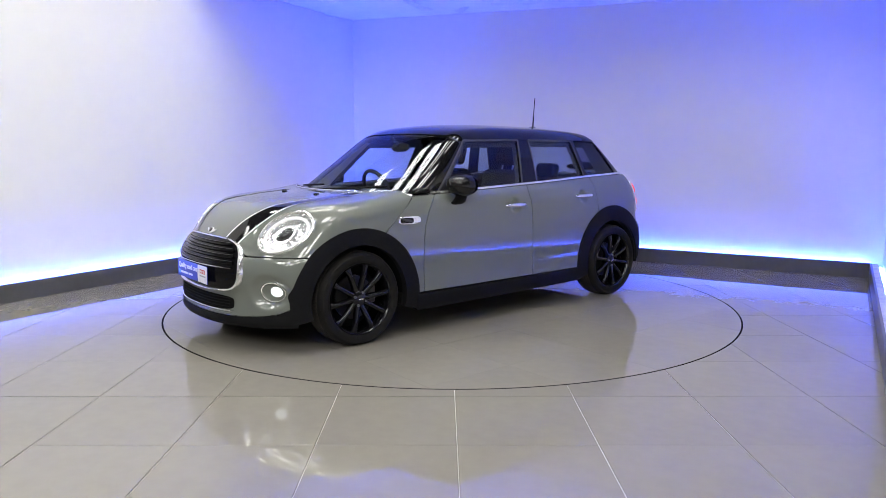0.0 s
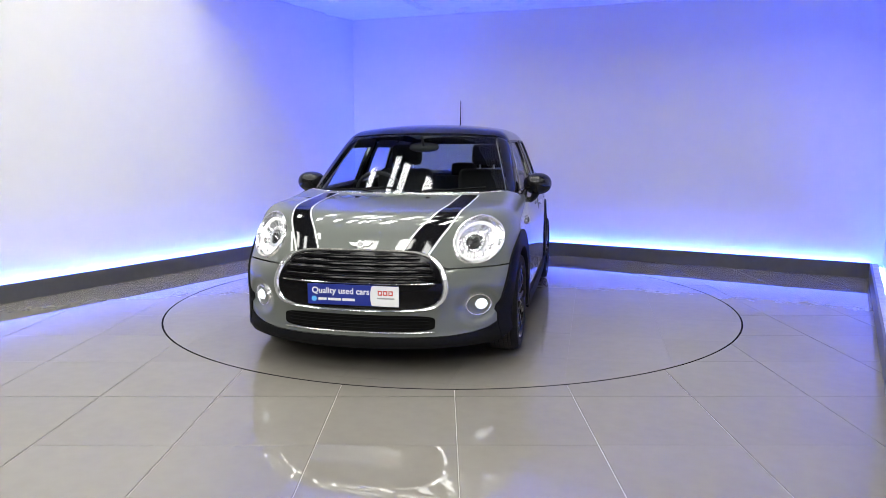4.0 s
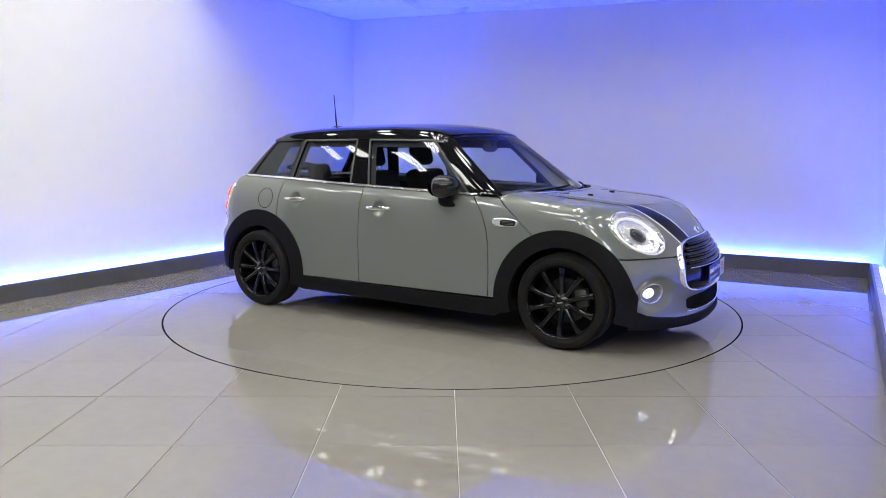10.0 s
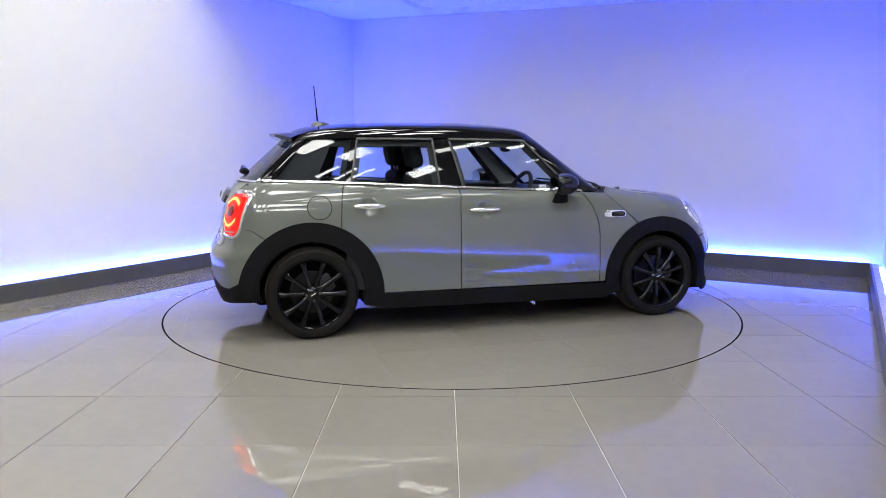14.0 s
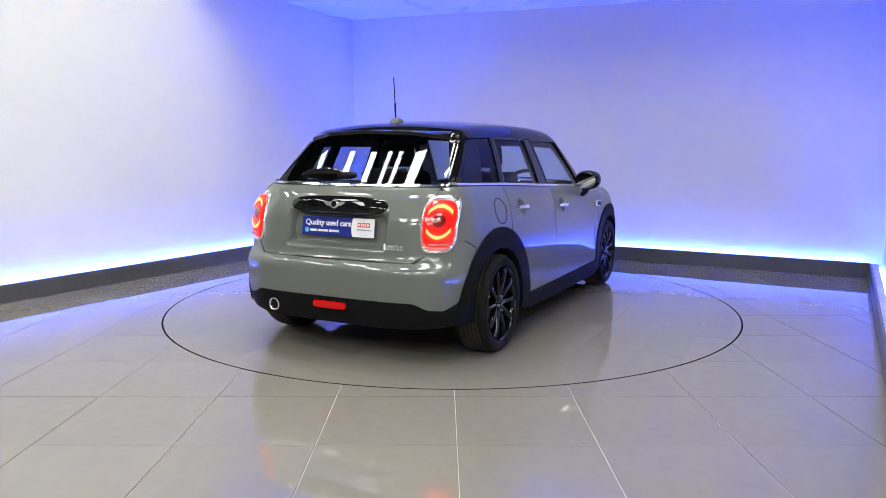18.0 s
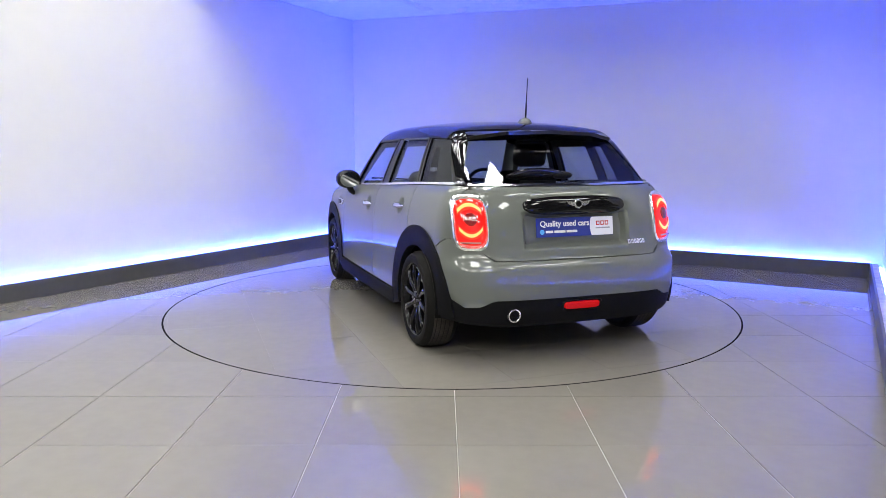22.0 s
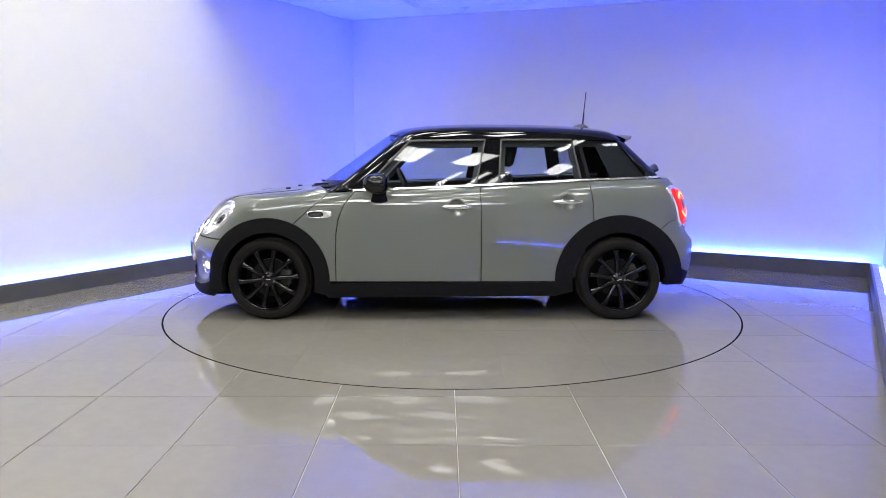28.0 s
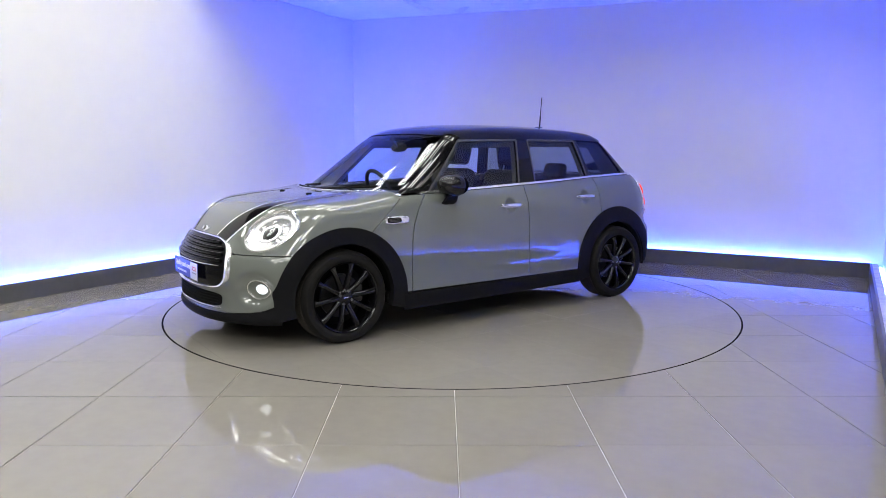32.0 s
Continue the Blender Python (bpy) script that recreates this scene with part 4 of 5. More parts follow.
hb, ht = REAR(L, dense([(0.53, 0.614), (0.60, 0.66), (0.745, 0.70)], 12)), REAR(L, dense([(0.555, 1.018), (0.64, 1.012)], 12))
panel("lamp_housing", L, hb, ht, REAR(L, dense([(0.53, 0.614), (0.55, 0.64), (0.552, 0.95), (0.555, 1.018)], 24)), REAR(L, dense([(0.745, 0.70), (0.75, 0.85), (0.72, 0.95), (0.64, 1.012)], 24)), 16, 24, M_PAINT, car, lift=-0.004, rim=0, mirror=True, label="grey body round the tail lamp")
# boot handle trim, low reflector lamp, exhaust
fitting("boot_handle", lambda p: g_low(p) - dents(p[..., 0], np.abs(p[..., 1]), p[..., 2]), (0, 0.916), outline("", 0.345, 0.050, 64, 3.2), [1.0, 0.97, 0.85, 0.5, 0.0], [-0.01, 0.012, 0.026, 0.032, 0.034], M_BLACK, REAR, label="gloss black boot handle trim")
fitting("low_lamp", L, (0, 0.338), outline("", 0.118, 0.021, 40, 5), [1.0, 0.95, 0.6, 0.0], [-0.002, 0.010, 0.014, 0.014], M_LOWRED, REAR, label="red low rear lamp")
fitting("low_lamp_frame", L, (0, 0.336), outline("", 0.135, 0.034, 40, 5), [1.0, 0.95, 0.88], [-0.004, 0.006, 0.0], M_CLAD, REAR)
bm = bmesh.new()
prof = [(0.031, 0.002), (0.031, -0.046), (0.034, -0.050), (0.039, -0.048), (0.039, 0.05)]
n = 32
rows = [[bm.verts.new((-1.862 + b, 0.430 + a * math.cos(2 * math.pi * j / n), 0.296 + a * math.sin(2 * math.pi * j / n))) for j in range(n)] for a, b in prof]
for i in range(len(rows) - 1):
    for j in range(n):
        bm.faces.new((rows[i][j], rows[i][(j + 1) % n], rows[i + 1][(j + 1) % n], rows[i + 1][j]))
part("exhaust_tip", bm, M_PALE, car, "chrome exhaust tip", m=CAR0)
bm = bmesh.new()
bmesh.ops.create_circle(bm, cap_ends=True, segments=24, radius=0.034, matrix=Matrix.Translation((-1.894, 0.43, 0.296)) @ Matrix.Rotation(math.pi / 2, 4, "Y"))
part("exhaust_bore", bm, M_DARK, car, m=CAR0)

# ---- mirrors: centre of the cap at y 0.865, z 1.0 ----
M_MIRROR = mat("mirror_glass", (0.5, 0.52, 0.53), 0.01, metal=1.0)
for side in (1, -1):
    bm = bmesh.new()
    bmesh.ops.create_uvsphere(bm, u_segments=36, v_segments=22, radius=1.0)
    for v in bm.verts:
        x, y, z = v.co
        sx = 0.122 if x > 0 else 0.056
        v.co = (sx * math.copysign(abs(x) ** 0.9, x), 0.102 * math.copysign(abs(y) ** 0.9, y), 0.078 * math.copysign(abs(z) ** 0.9, z))
    cap = part("door_mirror", bm, M_BLACK, car, "gloss black rounded door mirror", m=CAR0 @ pose(0.455, 0.866 * side, 1.000, 0, -4, 6 * side))
    bm = bmesh.new()
    bmesh.ops.create_circle(bm, cap_ends=True, segments=40, radius=1.0)
    for v in bm.verts:
        v.co = (-0.0565, v.co.x * 0.088, v.co.y * 0.064)
    part("mirror_glass", bm, M_MIRROR, cap, "silvered mirror glass")
    bm = bmesh.new()
    pr = [(0.47, 0.80, 0.865, 0.064, 0.028), (0.465, 0.83, 0.885, 0.060, 0.028), (0.462, 0.85, 0.915, 0.050, 0.028), (0.46, 0.857, 0.95, 0.050, 0.030)]
    rings = [[bm.verts.new((x + a * math.cos(t), side * (y + b * math.sin(t)), z)) for t in [2 * math.pi * k / 16 for k in range(16)]] for x, y, z, a, b in pr]
    for i in range(3):
        for k in range(16):
            bm.faces.new((rings[i][k], rings[i][(k + 1) % 16], rings[i + 1][(k + 1) % 16], rings[i + 1][k]))
    part("mirror_stalk", bm, M_CLAD, car, "black mirror stalk", m=CAR0)

# ---- door handles, side scuttles, fuel flap ----
for side in (1, -1):
    for hx, hz in ((-0.097, 0.834), (-0.900, 0.871)):
        y = float(SIDE(L, [(hx + 0.15, hz)])[0, 1])
        bm = bmesh.new()
        bmesh.ops.create_uvsphere(bm, u_segments=24, v_segments=12, radius=1.0)
        for v in bm.verts:
            a, b, c = v.co
            v.co = (0.108 * math.copysign(abs(a) ** 0.75, a), 0.013 * b - 0.012 * a * a, 0.0165 * math.copysign(abs(c) ** 0.8, c))
        part("door_handle", bm, M_CHROME, car, "chrome door handle", m=CAR0 @ Matrix.Translation((hx, side * (y + 0.022), hz)) @ Matrix.Diagonal((1, side, 1, 1)))
sc = outline("", 0.092, 0.027, 40, 3.5)
fitting("side_scuttle", L, (0.900, 0.781), sc, [1.0, 0.96, 0.86, 0.5, 0.0], [-0.002, 0.009, 0.011, 0.010, 0.010], M_PALE, SIDE, True, "chrome side scuttle trim")
fitting("scuttle_grille", L, (0.924, 0.780), outline("", 0.056, 0.018, 32, 4), [1.0, 0.94, 0.0], [0.008, 0.0125, 0.0125], M_CLAD, SIDE, True, "black scuttle insert")
for dz in (-0.008, 0.0, 0.008):
    fitting("scuttle_rib", L, (0.924, 0.780 + dz), outline("", 0.046, 0.0018, 16, 4), [1.0, 0.0], [0.0135, 0.0145], M_TRIM, SIDE, True)
ff = SIDE(L, outline("", 0.078, 0.077, 48) + np.array([-1.225, 0.867])) * np.array([1, -1, 1.0])
tube("fuel_flap_seam", [tuple(v + np.array([0, -0.0006, 0])) for v in ff], 0.0022, M_DARK, label="round fuel flap seam", closed=True)

# ---- bonnet stripes, nozzles, badges ----
def stripe_y(x):
    return ip(x, [1.0, 1.3, 1.53, 1.73, 1.83, 1.905], [0.478, 0.478, 0.468, 0.418, 0.358, 0.312])


def onbonnet(name, off, width, material, lift, side, label):
    x = np.linspace(1.09, 1.905, 90)
    c = stripe_y(x) + off
    k = 1 + 0.10 * soft(x, 1.6, 1.88)
    c = stripe_y(x) + off * k
    lo, hi = OVER(L, np.stack([x, c - width * k / 2], -1)), OVER(L, np.stack([x, c + width * k / 2], -1))
    g, nn = sheet(L, lo, hi, np.stack([lo[0], hi[0]]), np.stack([lo[-1], hi[-1]]), 90, 13 if width > 0.05 else 3, lift, 0)
    g, nn = g * np.array([1, side, 1.0]), nn * np.array([1, side, 1.0])
    v, f = grid_mesh(g, nn, 0)
    put(name, mesh_of(name, v, f, material, True), car, CAR0, label)


for side in (1, -1):
    onbonnet("bonnet_stripe", 0, 0.102, M_STRIPE, 0.0050, side, "gloss black bonnet stripe")
    onbonnet("pinstripe", 0.0575, 0.009, M_WHITE, 0.0050, side, "thin white stripe edge")
    onbonnet("pinstripe", -0.0575, 0.009, M_WHITE, 0.0050, side, "thin white stripe edge")
for y in (-0.234, 0.234):
    z = float(OVER(L, [(1.25, y)])[0, 2])
    bm = bmesh.new()
    box(bm, (-0.018, -0.012, -0.004), (0.018, 0.012, 0.008), 0.004)
    part("washer_nozzle", bm, M_CLAD, car, "black washer nozzle", m=CAR0 @ Matrix.Translation((1.25, y, z)))


def badge(parent_m, s, body, wing, name):
    """A round emblem with a wing at each side: plain shapes."""
    bm = bmesh.new()
    bmesh.ops.create_cone(bm, cap_ends=True, segments=28, radius1=0.024 * s, radius2=0.021 * s, depth=0.008, matrix=Matrix.Translation((0, 0, 0.004)))
    ob = part(name, bm, wing, car, "small round winged emblem", m=parent_m)
    bm = bmesh.new()
    bmesh.ops.create_cone(bm, cap_ends=True, segments=28, radius1=0.016 * s, radius2=0.015 * s, depth=0.003, matrix=Matrix.Translation((0, 0, 0.0095)))
    part("emblem_disc", bm, body, ob)
    for sd in (1, -1):
        bm = bmesh.new()
        q = [(0.022, 0.010), (0.068, 0.013), (0.060, 0.004), (0.052, -0.004), (0.036, -0.010), (0.022, -0.009)]
        lo = [bm.verts.new((sd * a * s, b * s, 0.001)) for a, b in q]
        hi = [bm.verts.new((sd * a * s, b * s, 0.006)) for a, b in q]
        bm.faces.new(lo), bm.faces.new(hi)
        for i in range(6):
            bm.faces.new((lo[i], lo[(i + 1) % 6], hi[(i + 1) % 6], hi[i]))
        part("emblem_wing", bm, wing, ob, smooth=False)


def frame_at(p, n, up):
    """A pose at p whose z runs along n and whose y leans to up."""
    n, up = Vector(n).normalized(), Vector(up)
    x = up.cross(n).normalized()
    y = n.cross(x)
    return Matrix(((x.x, y.x, n.x, p[0]), (x.y, y.y, n.y, p[1]), (x.z, y.z, n.z, p[2]), (0, 0, 0, 1)))


pb = OVER(L, [(1.905, 0.0)])[0]
nb = grad(L, pb[None])[0]
badge(CAR0 @ frame_at(pb, nb, (-0.4, 0, 1)), 1.0, M_BLACK, M_SILVER, "bonnet_emblem")
pb = REAR(L, [(0.0, 0.925)])[0] + np.array([-0.044, 0, 0])
badge(CAR0 @ frame_at(pb, (-1, 0, 0.25), (0, 0, 1)), 1.15, M_BLACK, M_PALE, "boot_emblem")

# ---- number plates with dealer lettering ----
M_BLUE = mat("plate_blue", (0.008, 0.022, 0.24), 0.3, coat=0.2)
M_CYAN = mat("plate_cyan", (0.10, 0.42, 0.85), 0.3)
M_PRINT = mat("plate_white", (0.82, 0.82, 0.84), 0.3, coat=0.4)
M_REDPRINT = mat("print_red", (0.55, 0.03, 0.02), 0.4)
M_GREYPRINT = mat("print_grey", (0.35, 0.35, 0.36), 0.4)


def words(text, size, m, material, parent, name):
    cu = bpy.data.curves.new(name, "FONT")
    cu.body, cu.size, cu.extrude = text, size, 0.0006
    cu.offset = 0.0010
    cu.align_y = "CENTER"
    tmp = bpy.data.objects.new(name, cu)
    me = bpy.data.meshes.new_from_object(tmp)
    bpy.data.objects.remove(tmp)
    me.materials.clear()
    me.materials.append(material)
    return put(name, me, parent, m)


def flat(name, x0, y0, x1, y1, z, material, parent, th=0.0008, r=0.0):
    bm = bmesh.new()
    box(bm, (x0, y0, z), (x1, y1, z + th))
    return part(name, bm, material, parent, smooth=False)


def plate(m, label):
    bm = bmesh.new()
    box(bm, (-0.26, -0.0565, 0), (0.26, 0.0565, 0.004), 0.0015, 1)
    ob = part("number_plate", bm, M_BLUE, car, label, smooth=False, m=m)
    words("Quality used cars", 0.047, Matrix.Translation((-0.235, 0.020, 0.0046)), M_PRINT, ob, "lettering")
    bm = bmesh.new()
    bmesh.ops.create_circle(bm, cap_ends=True, segments=24, radius=0.015, matrix=Matrix.Translation((-0.222, -0.026, 0.0046)))
    part("round_mark", bm, M_CYAN, ob, smooth=False)
    x = -0.198
    for w in (0.048, 0.074, 0.072):
        flat("name_bar", x, -0.033, x + w, -0.019, 0.0042, M_PRINT, ob)
        x += w + 0.008
    # white field with a curved edge
    bm = bmesh.new()
    c = [(0.105 - 0.018 * math.cos(math.radians(a)) * 1.0 + 0.012, 0.0565 * math.sin(math.radians(a)) / math.sin(math.radians(70))) for a in np.linspace(-70, 70, 15)]
    q = [bm.verts.new((a, max(-0.055, min(0.055, b)), 0.0045)) for a, b in c] + [bm.verts.new((0.2585, 0.055, 0.0045)), bm.verts.new((0.2585, -0.055, 0.0045))]
    bm.faces.new(q)
    part("white_field", bm, M_PRINT, ob, smooth=False)
    for i in range(3):
        flat("mark_bar", 0.142 + i * 0.030, 0.004, 0.166 + i * 0.030, 0.030, 0.0048, M_REDPRINT, ob)
        flat("mark_gap", 0.148 + i * 0.030, 0.010, 0.160 + i * 0.030, 0.024, 0.0060, M_PRINT, ob)
    flat("small_bar", 0.138, -0.016, 0.235, -0.008, 0.0048, M_GREYPRINT, ob)
    return ob


plate(CAR0 @ frame_at((2.046, 0.0, 0.458), (1, 0, 0.02), (0, 0, 1)), "blue dealer plate with white lettering, front")
plate(CAR0 @ frame_at((-1.822, 0.0, 0.788), (-1, 0, 0.13), (0, 0, 1)), "blue dealer plate with white lettering, rear")
# model name on the tailgate as plain chrome shapes
for i in range(6):
    y = -0.352 - i * 0.021
    p = REAR(L, [(y, 0.690)])[0]
    n = grad(L, p[None])[0]
    bm = bmesh.new()
    box(bm, (-0.0085, -0.0145, -0.002), (0.0085, 0.0145, 0.005), 0.001, 1)
    ob = part("name_letter", bm, M_PALE, car, "small bright name shape", smooth=False, m=CAR0 @ frame_at(p, n, (0, 0.25, 1)))
    bm = bmesh.new()
    box(bm, (-0.0025, -0.007, 0.0045), (0.0025, 0.007, 0.0055))
    part("letter_gap", bm, M_PAINT, ob, smooth=False)

# ---- wipers and aerial ----
for y0, y1, xo in ((-0.62, -0.05, 0.0), (0.02, 0.55, 0.0)):
    ys = np.linspace(y0, y1, 14)
    p = FACE(T_, np.stack([ys, 0.950 + 0.030 * (ys - y0) / (y1 - y0)], -1), 1) + np.array([0.016, 0, 0.010])
    tube("wiper_blade", [tuple(v) for v in p], 0.007, M_CLAD, label="black windscreen wiper blade")
    q = FACE(T_, np.array([[y1 + 0.02, 0.925], [(y0 + y1) / 2 + 0.06, 0.962]]), 1) + np.array([[0.02, 0, 0.0], [0.024, 0, 0.012]])
    tube("wiper_arm", [tuple(v) for v in q], 0.009, M_CLAD, label="black wiper arm")
ys = np.linspace(-0.01, 0.37, 22)
k = (ys + 0.01) / 0.38
p = FACE(T_, np.stack([ys, 1.078 + 0.012 * np.sin(k * math.pi)], -1), -1) + np.array([-0.020, 0, 0.006])
half = 0.010 + 0.032 * np.sin(np.clip(k, 0, 1) * math.pi) ** 0.7
bm = bmesh.new()
rings = [[bm.verts.new((c[0] - 0.016 * math.cos(t) - 0.5 * h * math.sin(t), c[1], c[2] + h * (0.9 * math.sin(t)))) for t in [2 * math.pi * q / 12 for q in range(12)]] for c, h in zip(p, half)]
for a in range(len(rings) - 1):
    for b in range(12):
        bm.faces.new((rings[a][b], rings[a][(b + 1) % 12], rings[a + 1][(b + 1) % 12], rings[a + 1][b]))
bm.faces.new(rings[0]), bm.faces.new(rings[-1])
part("rear_wiper", bm, M_BLACK, car, "gloss black rear wiper cover", m=CAR0)
bm = bmesh.new()
bmesh.ops.create_uvsphere(bm, u_segments=20, v_segments=12, radius=1.0)
for v in bm.verts:
    v.co = (v.co.x * 0.035, v.co.y * 0.07, v.co.z * 0.024)
p = FACE(T_, [(0.0, 1.090)], -1)[0]
part("rear_wiper_hub", bm, M_CLAD, car, "black rear wiper hub", m=CAR0 @ Matrix.Translation((p[0] - 0.022, 0.02, 1.088)))
bm = bmesh.new()
bmesh.ops.create_uvsphere(bm, u_segments=24, v_segments=12, radius=1.0)
for v in bm.verts:
    v.co = (v.co.x * 0.078, v.co.y * 0.040 * (1 - 0.3 * v.co.x), max(v.co.z, -0.2) * (0.040 - 0.012 * v.co.x))
part("aerial_base", bm, mat("aerial_rubber", (0.10, 0.10, 0.095), 0.5), car, "dark grey aerial base", m=CAR0 @ Matrix.Translation((-1.115, 0, 1.413)))
tube("aerial_rod", [(-1.142, 0, 1.44), (-1.147, 0, 1.50), (-1.150, 0, 1.55)], 0.006, M_CLAD, label="black aerial rod")
tube("aerial_tip", [(-1.150, 0, 1.55), (-1.1645, 0, 1.713)], 0.0035, M_CLAD, label="thin aerial tip")

# ---- wheels ----
M_RUBBER = mat("tyre_rubber", (0.010, 0.0095, 0.009), 0.65, spec=0.10, noise_scale=14, noise_amount=0.25, bump=0.0008, bump_scale=160)
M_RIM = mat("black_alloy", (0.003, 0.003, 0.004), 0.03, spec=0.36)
M_TREAD = mat("tread_rubber", (0.034, 0.029, 0.024), 0.85, spec=0.3, noise_scale=20, noise_amount=0.3)
M_DISC = mat("brake_steel", (0.025, 0.025, 0.025), 0.4, metal=0.7, noise_scale=20, noise_amount=0.2)


def lathe(prof, n=72):
    """Turned about y; prof of (radius, y)."""
    bm = bmesh.new()
    rows = [[bm.verts.new((r * math.cos(2 * math.pi * j / n), y, r * math.sin(2 * math.pi * j / n))) for j in range(n)] for r, y in prof]
    for i in range(len(rows) - 1):
        for j in range(n):
            bm.faces.new((rows[i][j], rows[i][(j + 1) % n], rows[i + 1][(j + 1) % n], rows[i + 1][j]))
    return bm


def make_wheel():
    W = 0.0                        # y = 0 is the outer face of the rim
    bm = lathe([(0.229, 0.004), (0.226, 0.010), (0.221, 0.006), (0.214, -0.012), (0.205, -0.06), (0.200, -0.17), (0.218, -0.185)])
    wheel = part("wheel", bm, M_RIM, car, "gloss black ten-spoke alloy wheel with its tyre", m=CAR0)
    R = WHEEL_R
    bm = lathe([(0.219, -0.19), (0.235, -0.20), (0.272, -0.205), (0.292, -0.190), (R, -0.165), (R, -0.03), (0.293, -0.005), (0.280, 0.010), (0.262, 0.014), (0.243, 0.012), (0.232, 0.006), (0.226, -0.002)], 96)
    part("tyre", bm, M_RUBBER, wheel, "black rubber tyre")
    bm = bmesh.new()
    for k in range(84):
        for y0, y1, sh in ((-0.157, -0.134, 0.0), (-0.129, -0.106, 0.3), (-0.101, -0.078, 0.6), (-0.073, -0.050, 0.1), (-0.045, -0.031, 0.5), (-0.027, -0.004, 0.2)):
            a0, a1 = 2 * math.pi * (k + sh) / 84, 2 * math.pi * (k + sh + 0.86) / 84
            r0, r1 = R - 0.004, R + 0.0022 - (0.006 if y0 > -0.03 else 0)
            q = []
            for r in (r0, r1):
                for a, y in ((a0, y0), (a1, y0), (a1 + 0.02, y1), (a0 + 0.02, y1)):
                    rr = r - (0.006 if (y > -0.01) else 0)
                    q.append(bm.verts.new((rr * math.cos(a), y, rr * math.sin(a))))
            for f in ((4, 5, 6, 7), (0, 1, 5, 4), (1, 2, 6, 5), (2, 3, 7, 6), (3, 0, 4, 7)):
                bm.faces.new([q[i] for i in f])
    o = part("tread", bm, M_TREAD, wheel, smooth=False)
    o["kind"] = "stuff"
    for k in range(10):
        a = 2 * math.pi * k / 10 + 0.1
        bm = bmesh.new()
        secs = [(0.040, 0.019, -0.014, 0.030), (0.075, 0.0165, -0.006, 0.032), (0.115, 0.0155, -0.001, 0.032), (0.145, 0.0155, 0.0035, 0.030), (0.18, 0.0165, 0.004, 0.028), (0.203, 0.019, 0.001, 0.026), (0.222, 0.028, -0.004, 0.022)]
        rings = []
        for r, hw, y, dp in secs:
            rings.append([bm.verts.new((r, yy, zz)) for yy, zz in ((y - dp, -hw), (y - 0.009, -hw), (y - 0.003, -hw * 0.72), (y + 0.001, -hw * 0.3), (y + 0.001, hw * 0.3), (y - 0.003, hw * 0.72), (y - 0.009, hw), (y - dp, hw))])
        for i in range(len(rings) - 1):
            for j in range(7):
                bm.faces.new((rings[i][j], rings[i][j + 1], rings[i + 1][j + 1], rings[i + 1][j]))
        bmesh.ops.rotate(bm, cent=(0, 0, 0), matrix=Matrix.Rotation(a, 3, "Y"), verts=bm.verts)
        part("spoke", bm, M_RIM, wheel, angle=50)
    bm = lathe([(0.0005, 0.000), (0.026, 0.000), (0.032, -0.003), (0.048, -0.010), (0.062, -0.022), (0.062, -0.06)], 40)
    part("hub", bm, M_RIM, wheel, "black wheel hub")
    bm = lathe([(0.0005, 0.002), (0.020, 0.002), (0.024, 0.0005)], 28)
    part("hub_cap", bm, M_BLACK, wheel, "round hub cap")
    bm = bmesh.new()
    box(bm, (-0.017, 0.002, -0.0035), (0.017, 0.0032, 0.0035))
    part("hub_mark", bm, M_PALE, wheel, "small silver hub mark", smooth=False)
    bm = lathe([(0.02, -0.085), (0.142, -0.085), (0.142, -0.107), (0.02, -0.107)], 48)
    part("brake_disc", bm, M_DISC, wheel, "grey steel brake disc")
    # added dark disc: keeps the bright background from showing between the spokes
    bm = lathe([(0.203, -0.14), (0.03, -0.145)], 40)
    part("wheel_back", bm, M_DARK, wheel, "dark disc added behind the spokes to block the view through")
    bm = bmesh.new()
    box(bm, (-0.155, -0.125, -0.05), (-0.075, -0.062, 0.06), 0.012)
    part("caliper", bm, M_TRIM, wheel, "dark brake caliper")
    for k in range(4):
        a = 2 * math.pi * k / 4 + 0.4
        bm = bmesh.new()
        bmesh.ops.create_cone(bm, cap_ends=True, segments=6, radius1=0.009, radius2=0.008, depth=0.02, matrix=Matrix.Translation((0.043 * math.cos(a), -0.006, 0.043 * math.sin(a))) @ Matrix.Rotation(-math.pi / 2, 4, "X"))
        part("wheel_bolt", bm, M_TRIM, wheel, smooth=False)
    return wheel


first = make_wheel()
WY = 0.832
spots = [(AXLE, 1, 0), (-AXLE, 1, 20), (AXLE, -1, 11), (-AXLE, -1, 29)]
for k, (wx, sd, turn) in enumerate(spots):
    m = CAR0 @ Matrix.Translation((wx, sd * WY, HUB_Z)) @ Matrix.Rotation(0 if sd > 0 else math.pi, 4, "Z") @ Matrix.Rotation(math.radians(turn), 4, "Y")
    if k == 0:
        first.matrix_basis = m
    else:
        copy_thing(first, m)

# ---- underside, wheel wells, cabin ----
for sx in (1, -1):
    for sd in (1, -1):
        bm = lathe([(0.36, 0.02), (0.368, -0.05), (0.368, -0.34), (0.05, -0.34)], 48)
        kill = [v for v in bm.verts if v.co.z < -0.06]
        bmesh.ops.delete(bm, geom=kill, context="VERTS")
        part("wheel_well", bm, M_DARK, car, "black wheel well liner", m=CAR0 @ Matrix.Translation((sx * AXLE, sd * 0.80, HUB_Z)) @ Matrix.Rotation(0 if sd > 0 else math.pi, 4, "Z"))
bm = bmesh.new()
box(bm, (-0.95, -0.79, 0.215), (0.95, 0.79, 0.29), 0.01)
